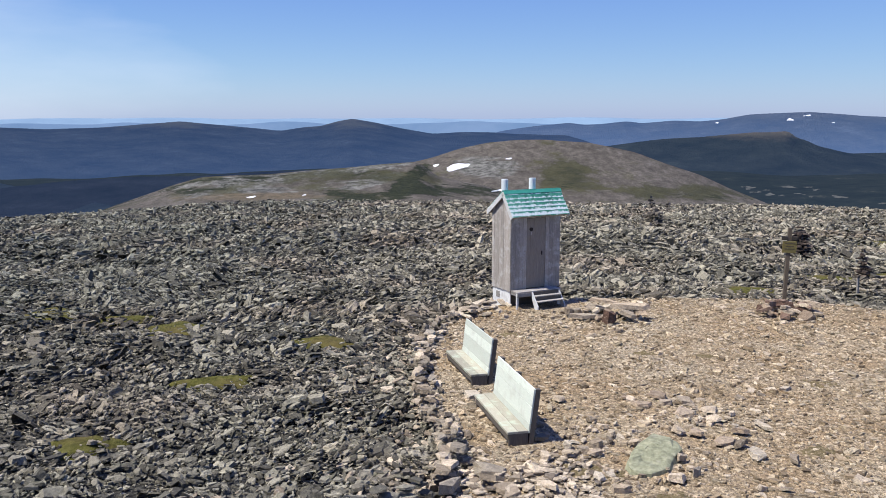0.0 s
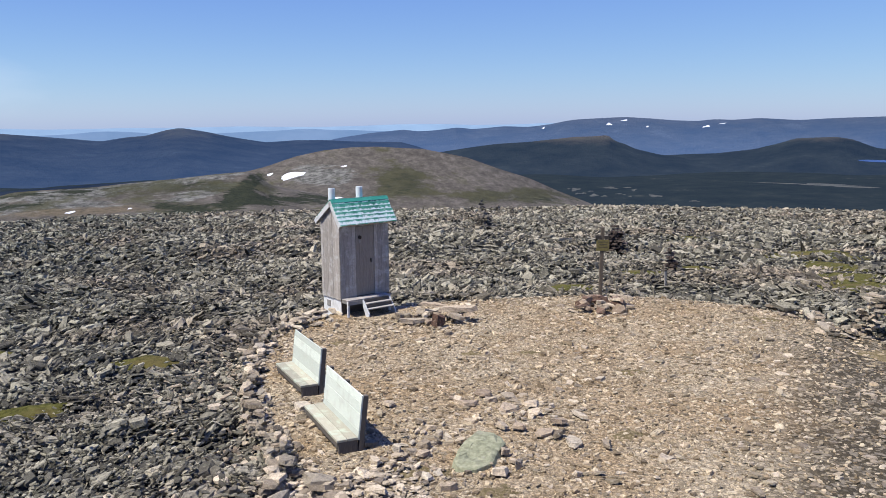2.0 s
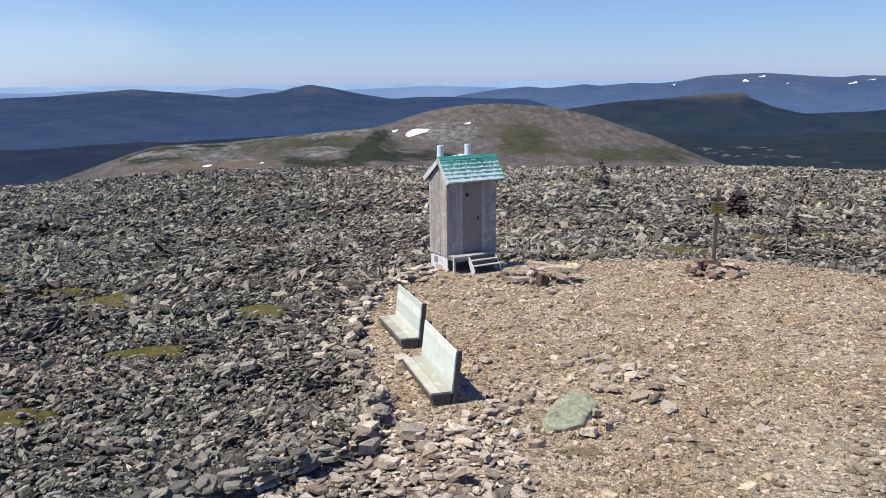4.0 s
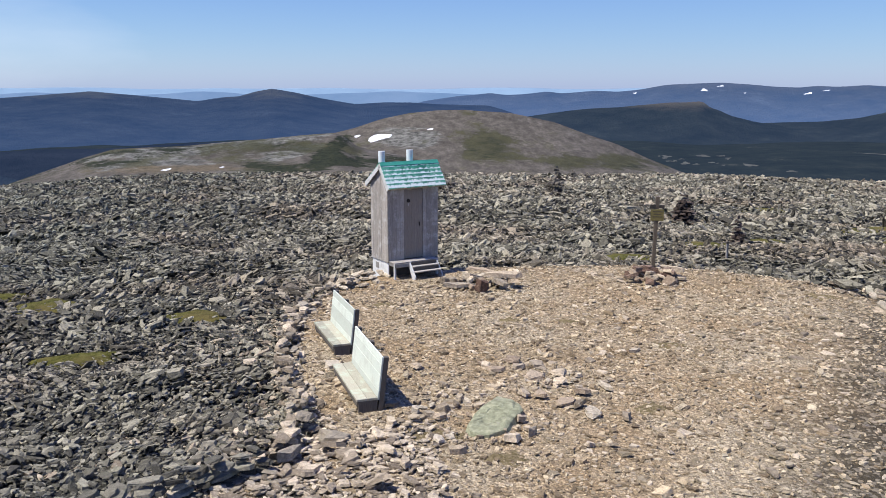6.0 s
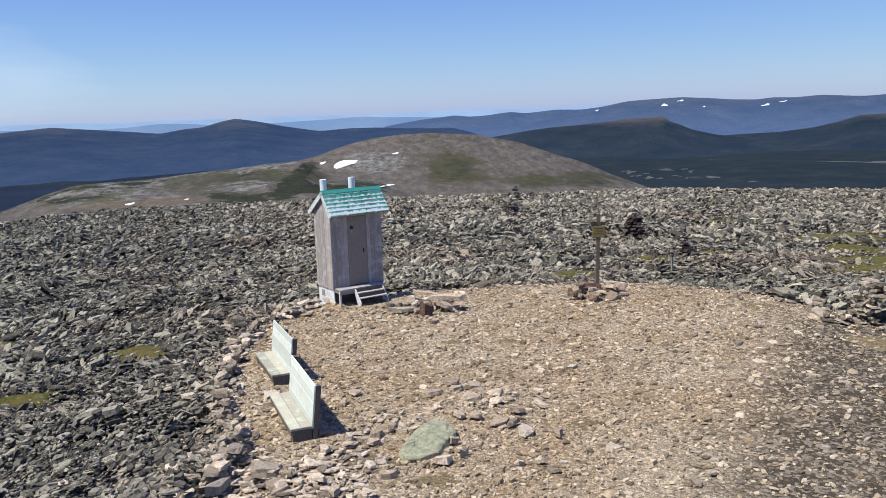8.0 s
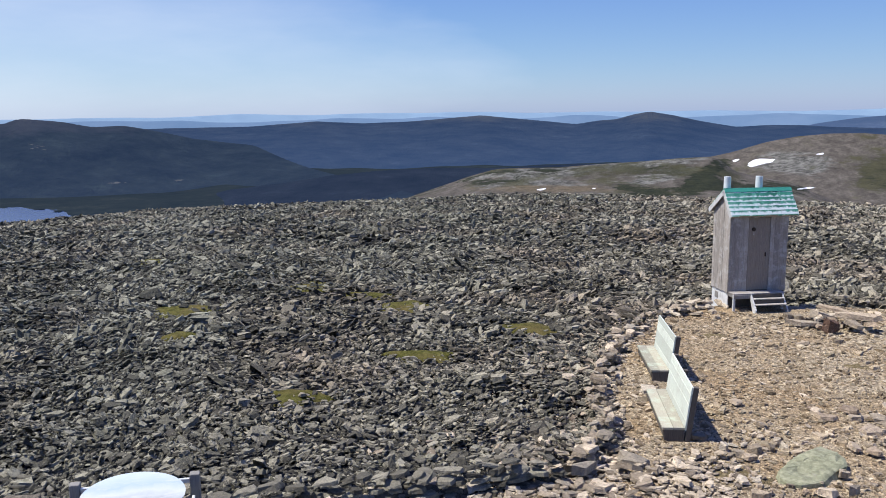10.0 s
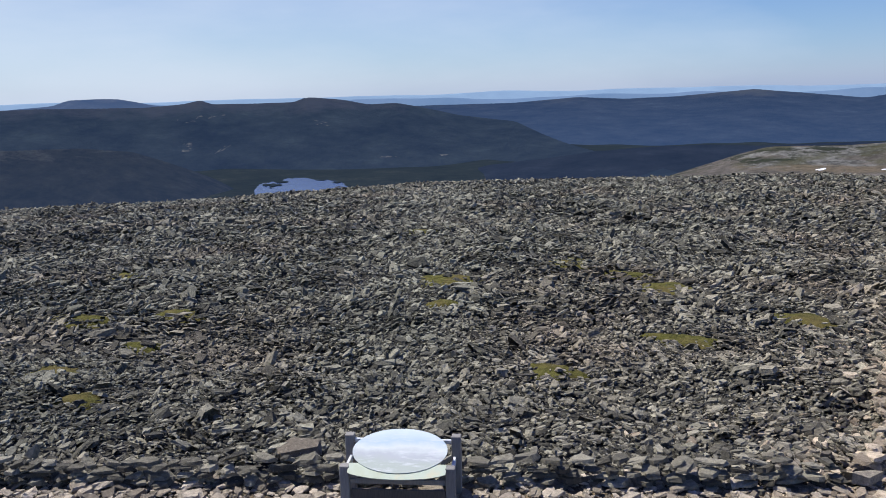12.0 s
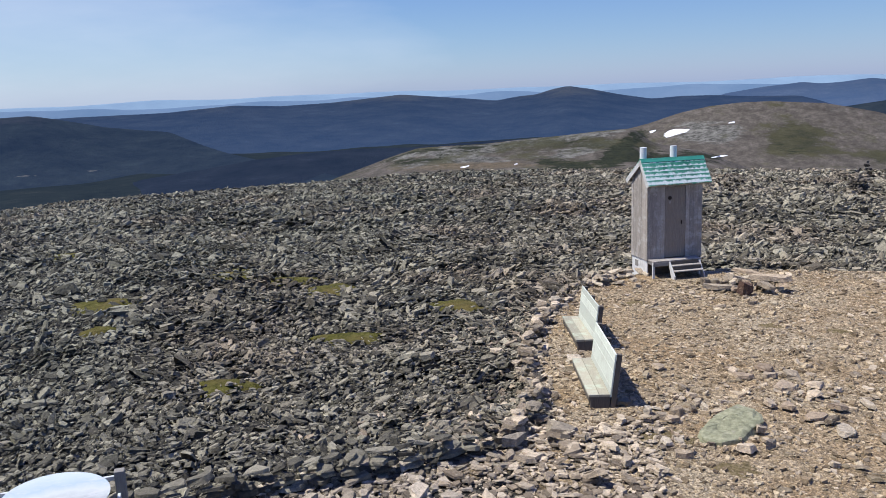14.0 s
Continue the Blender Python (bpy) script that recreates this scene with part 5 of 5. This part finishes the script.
build_wall("border_wall", [(-0.55, 14.0), (-0.72, 14.9), (-0.85, 16.8), (-0.9, 18.7), (-0.55, 20.9), (0.1, 22.1)], 3, 0.4, "low tumbled edging of buff-grey stones along the clearing", (0.2, 0.46), M_EDGE, M_EDGE, M_BORDER)


# ---- moss ----
def build_moss(x, y, rx, ry, label="patch of yellow-green moss between the stones", material=M_MOSS):
    bm = bmesh.new()
    n, rings = 26, 5
    ph = random.uniform(0, 6)
    grid = []
    for q in range(rings + 1):
        f = q / rings
        row = []
        for k in range(n):
            a = 2 * math.pi * k / n
            g = 1 + 0.16 * math.sin(3 * a + ph) + 0.12 * math.sin(5 * a + 2 * ph) + 0.05 * math.sin(9 * a)
            px, py = x + rx * g * f * math.cos(a), y + ry * g * f * math.sin(a)
            h = (0.15 if material is M_MOSS else 0.028) * (1 - f ** 2.5) - 0.06 * (f > 0.95) - (0.0 if material is M_MOSS else 0.03 * abs(math.sin(7 * a + 3 * f + ph)) * f)
            row.append(bm.verts.new((px, py, float(ground_z(px, py)) + h + random.uniform(-0.012, 0.012))))
        grid.append(row)
    for q in range(rings):
        for k in range(n):
            j = (k + 1) % n
            if q == 0:
                bm.faces.new((grid[0][0], grid[1][k], grid[1][j])) if k else bm.faces.new((grid[0][0], grid[1][0], grid[1][1]))
            else:
                bm.faces.new((grid[q][k], grid[q + 1][k], grid[q + 1][j], grid[q][j]))
    for k in range(1, n):
        bm.verts.remove(grid[0][k])
    bmesh.ops.recalc_face_normals(bm, faces=bm.faces)
    return tagged(part("moss_patch", bm, material, shade=True), label, "moss", "moss patches")


MOSS = [(-6.8, 13.6, 0.68, 0.55), (-7.9, 22.4, 1.0, 0.8), (-3.55, 20.7, 1.1, 0.65), (-5.4, 17.3, 1.0, 0.45), (-14.65, 20.35, 1.15, 1.1), (-12.5, 24.8, 0.95, 1.0), (-9.9, 23.7, 0.95, 0.6), (-12.65, 17.45, 0.55, 0.45),
        (-20.2, 10.65, 1.1, 0.6), (-18.4, 12.65, 0.95, 0.65), (-16.0, 7.5, 0.75, 0.65), (-13.65, 6.8, 0.55, 0.45), (-22.4, 28.6, 0.9, 0.6), (-25.4, 15.3, 1.1, 0.5), (-16.3, 9.9, 0.65, 0.45),
        (21.2, 26.3, 2.0, 1.1), (22.2, 28.4, 1.9, 1.3), (25.5, 34.9, 2.6, 2.0), (23.4, 31.0, 1.5, 1.4), (14.65, 31.1, 1.2, 0.7), (10.3, 28.1, 1.3, 0.7), (23.4, 43.9, 1.4, 1.2), (17.6, 31.9, 1.0, 0.8), (16.2, 16.3, 1.3, 0.6), (18.3, 21.1, 0.9, 0.5), (18.2, 15.2, 1.6, 0.9)]
MOSS = [(x, y, 1.06 * a, 1.06 * c) for x, y, a, c in MOSS]
for mx_, my_, mrx, mry in MOSS:
    build_moss(mx_, my_, mrx, mry)
for mx_, my_, mrx, mry in [(1.85, 12.0, 0.45, 0.5), (3.05, 10.85, 0.42, 0.32), (2.3, 11.75, 0.25, 0.2), (1.3, 20.0, 0.4, 0.3), (4.4, 18.4, 0.35, 0.2), (5.8, 18.2, 0.4, 0.2), (13.3, 20.1, 0.6, 0.4), (14.3, 16.3, 0.8, 0.9), (13.7, 14.4, 0.7, 0.6), (6.0, 12.6, 0.5, 0.35), (7.6, 16.2, 0.45, 0.3), (15.2, 15.4, 1.0, 0.8)]:
    build_moss(mx_, my_, mrx, mry, "thin brown moss tuft on the gravel", M_DRYMOSS)


# ---- the stones of the field and the gravel ----
def free_of_moss(p, shrink=0.92):
    keep = np.ones(len(p), bool)
    for x, y, rx, ry in MOSS:
        keep &= ((p[:, 0] - x) / (rx * shrink)) ** 2 + ((p[:, 1] - y) / (ry * shrink)) ** 2 > 1
    return keep


def sector(n, r0, r1, a0=-70.0, a1=50.0):
    r = np.sqrt(rng.uniform(r0 * r0, r1 * r1, n))
    a = np.radians(rng.uniform(a0, a1, n))
    return np.c_[VIEW[0] + r * np.sin(a), VIEW[1] + r * np.cos(a)]


def field_points(n, r0, r1):
    p = sector(n, r0, r1)
    p = p[inside(YARD, p[:, 0], p[:, 1]) < 0.05]
    ragged = free_of_moss(p, 0.90 + 0.30 * waves(p[:, 0], p[:, 1], 0.22, 5))
    return p[ragged | (free_of_moss(p, 0.5) & (rng.random(len(p)) < 0.35)) | (rng.random(len(p)) < 0.10)]


def clear_of_shed(p):
    return p[~((p[:, 0] > 0.8) & (p[:, 0] < 3.6) & (p[:, 1] > 22.4) & (p[:, 1] < 25.3))]


def lay_field():
    for name, n, r0, r1, s, spread, tilt, shapes in (("field_stones", 86000, 6, 21, 0.126, 0.52, 0.52, SHARDS), ("field_stones", 72000, 21, 40, 0.222, 0.5, 0.55, FAR_PLATES),
                                                     ("field_stones", 58000, 40, 75, 0.36, 0.45, 0.62, RIM_PLATES), ("field_stones", 30000, 75, 130, 0.6, 0.40, 0.55, RIM_PLATES)):
        p = clear_of_shed(field_points(n, r0, r1))
        size = np.clip(s * np.exp(rng.normal(0, spread, len(p))), 0.05, 0.95)
        heave = np.maximum(0.13 * waves(p[:, 0], p[:, 1], 0.45, 11) + 0.12 * waves(p[:, 0], p[:, 1], 1.3, 4), -0.03)
        me = scatter(name, p, size, tilt, (heave + rng.uniform(-0.08 if r1 < 30 else -0.02, 0.17, len(p)) * (s / 0.15) ** 0.5) / size, M_FIELD, shapes, swirl=1.1 * s / 0.125)
        ob = new(name, me)
        ob.parent = GROUND
        tagged(ob, "frost-shattered grey stones covering the summit", kind="stuff")
    # single stones in the stretch beside the wall
    count = 0
    while count < 300:
        x, y = random.uniform(-9.5, -0.8), random.uniform(7.0, 15.0)
        d = float(inside(YARD, np.array(x), np.array(y)))
        if d > -0.25:
            continue
        s = random.uniform(0.18, 0.38)
        stone(GROUND, x, y, float(ground_z(x, y)) + 0.12, s, s * random.uniform(0.5, 0.8), random.uniform(0.03, 0.07), random.uniform(0, 6.28), abs(random.gauss(0, 0.4)), random.uniform(0, 6.28), M_WALL)
        count += 1


def lay_gravel():
    p = np.r_[sector(128000, 6.5, 27, -74, 50), sector(9000, 0.3, 6.5, -180, 180)]
    d = inside(YARD, p[:, 0], p[:, 1])
    p = clear_of_shed(p[d > -0.2])
    # the strip below the wall and by the border is coarse rubble
    rub = (p[:, 1] - (10.3 + (p[:, 0] + 0.4) * 0.66) < 0.9) & (p[:, 0] < 2.0) | (inside(YARD, p[:, 0], p[:, 1]) < 0.3) & (p[:, 0] < 1.0) & (p[:, 1] < 22)
    q = p[rub]
    right = smooth(4.5, 8.5, p[:, 0] - 0.55 * (p[:, 1] - 12)) * smooth(24, 16, p[:, 1])
    fine = p[~rub & (rng.random(len(p)) > 0.12 + 0.66 * smooth(5.4, 10.5, p[:, 0] - 0.7 * (p[:, 1] - 12)) * smooth(24, 18, p[:, 1]))]
    chips = p[~rub & (rng.random(len(p)) < (0.10 + 0.22 * right) * (1 - 0.55 * smooth(8.0, 10.5, p[:, 0] - 0.7 * (p[:, 1] - 12))))]
    grey = q[:, 0] + rng.normal(0, 0.6, len(q)) < -0.95 + 0.05 * (q[:, 1] - 10)
    for name, pts, s, spread, m, label, shapes in (("rubble", q[~grey], 0.128, 0.48, M_PINK, "coarse buff rubble beside the edging", PLATES), ("rubble", q[grey], 0.132, 0.48, M_GREYRUBBLE, "coarse grey rubble below the wall", PLATES), ("gravel", fine, 0.062, 0.52, M_GRAVEL_STONE, "fine tan gravel chips", CHIPS),
                                                   ("stone_chips", chips, 0.092, 0.45, M_CHIP, "flat grey-tan stone chips", PLATES)):
        if not len(pts):
            continue
        size = np.clip(s * np.exp(rng.normal(0, spread, len(pts))), 0.02, 0.5)
        ob = new(name, scatter(name, pts, size, 0.24 if name == "rubble" else 0.22, rng.uniform(0.0, 0.16, len(pts)) + 0.15 * (name == "rubble"), m, shapes))
        ob.parent = GROUND
        tagged(ob, label, kind="stuff")
    # buff stones thin out into the field beyond the edging
    e = sector(40000, 10, 26, -30, 8)
    d = inside(YARD, e[:, 0], e[:, 1])
    e = e[(d < 0.1) & (d > -3.0) & (e[:, 1] > 10.8) & (rng.random(len(e)) < 0.55 * np.exp(np.minimum(d, 0) / 0.85))]
    ob = new("edge_rubble", scatter("edge_rubble", clear_of_shed(e), np.clip(0.14 * np.exp(rng.normal(0, 0.45, len(clear_of_shed(e)))), 0.06, 0.45), 0.4, rng.uniform(0.1, 0.6, len(clear_of_shed(e))), M_PINK, PLATES))
    ob.parent = GROUND
    tagged(ob, "buff stones thinning out into the grey field", kind="stuff")
    q = clear_of_shed(sector(8200, 9, 27, -35, 45))
    q = q[(inside(YARD, q[:, 0], q[:, 1]) > 0.2) & (rng.random(len(q)) < 0.5 + 0.5 * waves(q[:, 0], q[:, 1], 0.8, 9))]
    ob = new("loose_stones", scatter("loose_stones", q, np.clip(0.11 * np.exp(rng.normal(0, 0.55, len(q))), 0.05, 0.42), 0.2, rng.uniform(0.02, 0.10, len(q)), M_PINK, PLATES))
    ob.parent = GROUND
    tagged(ob, "loose buff stones strewn over the gravel", kind="stuff")


lay_field()
lay_gravel()
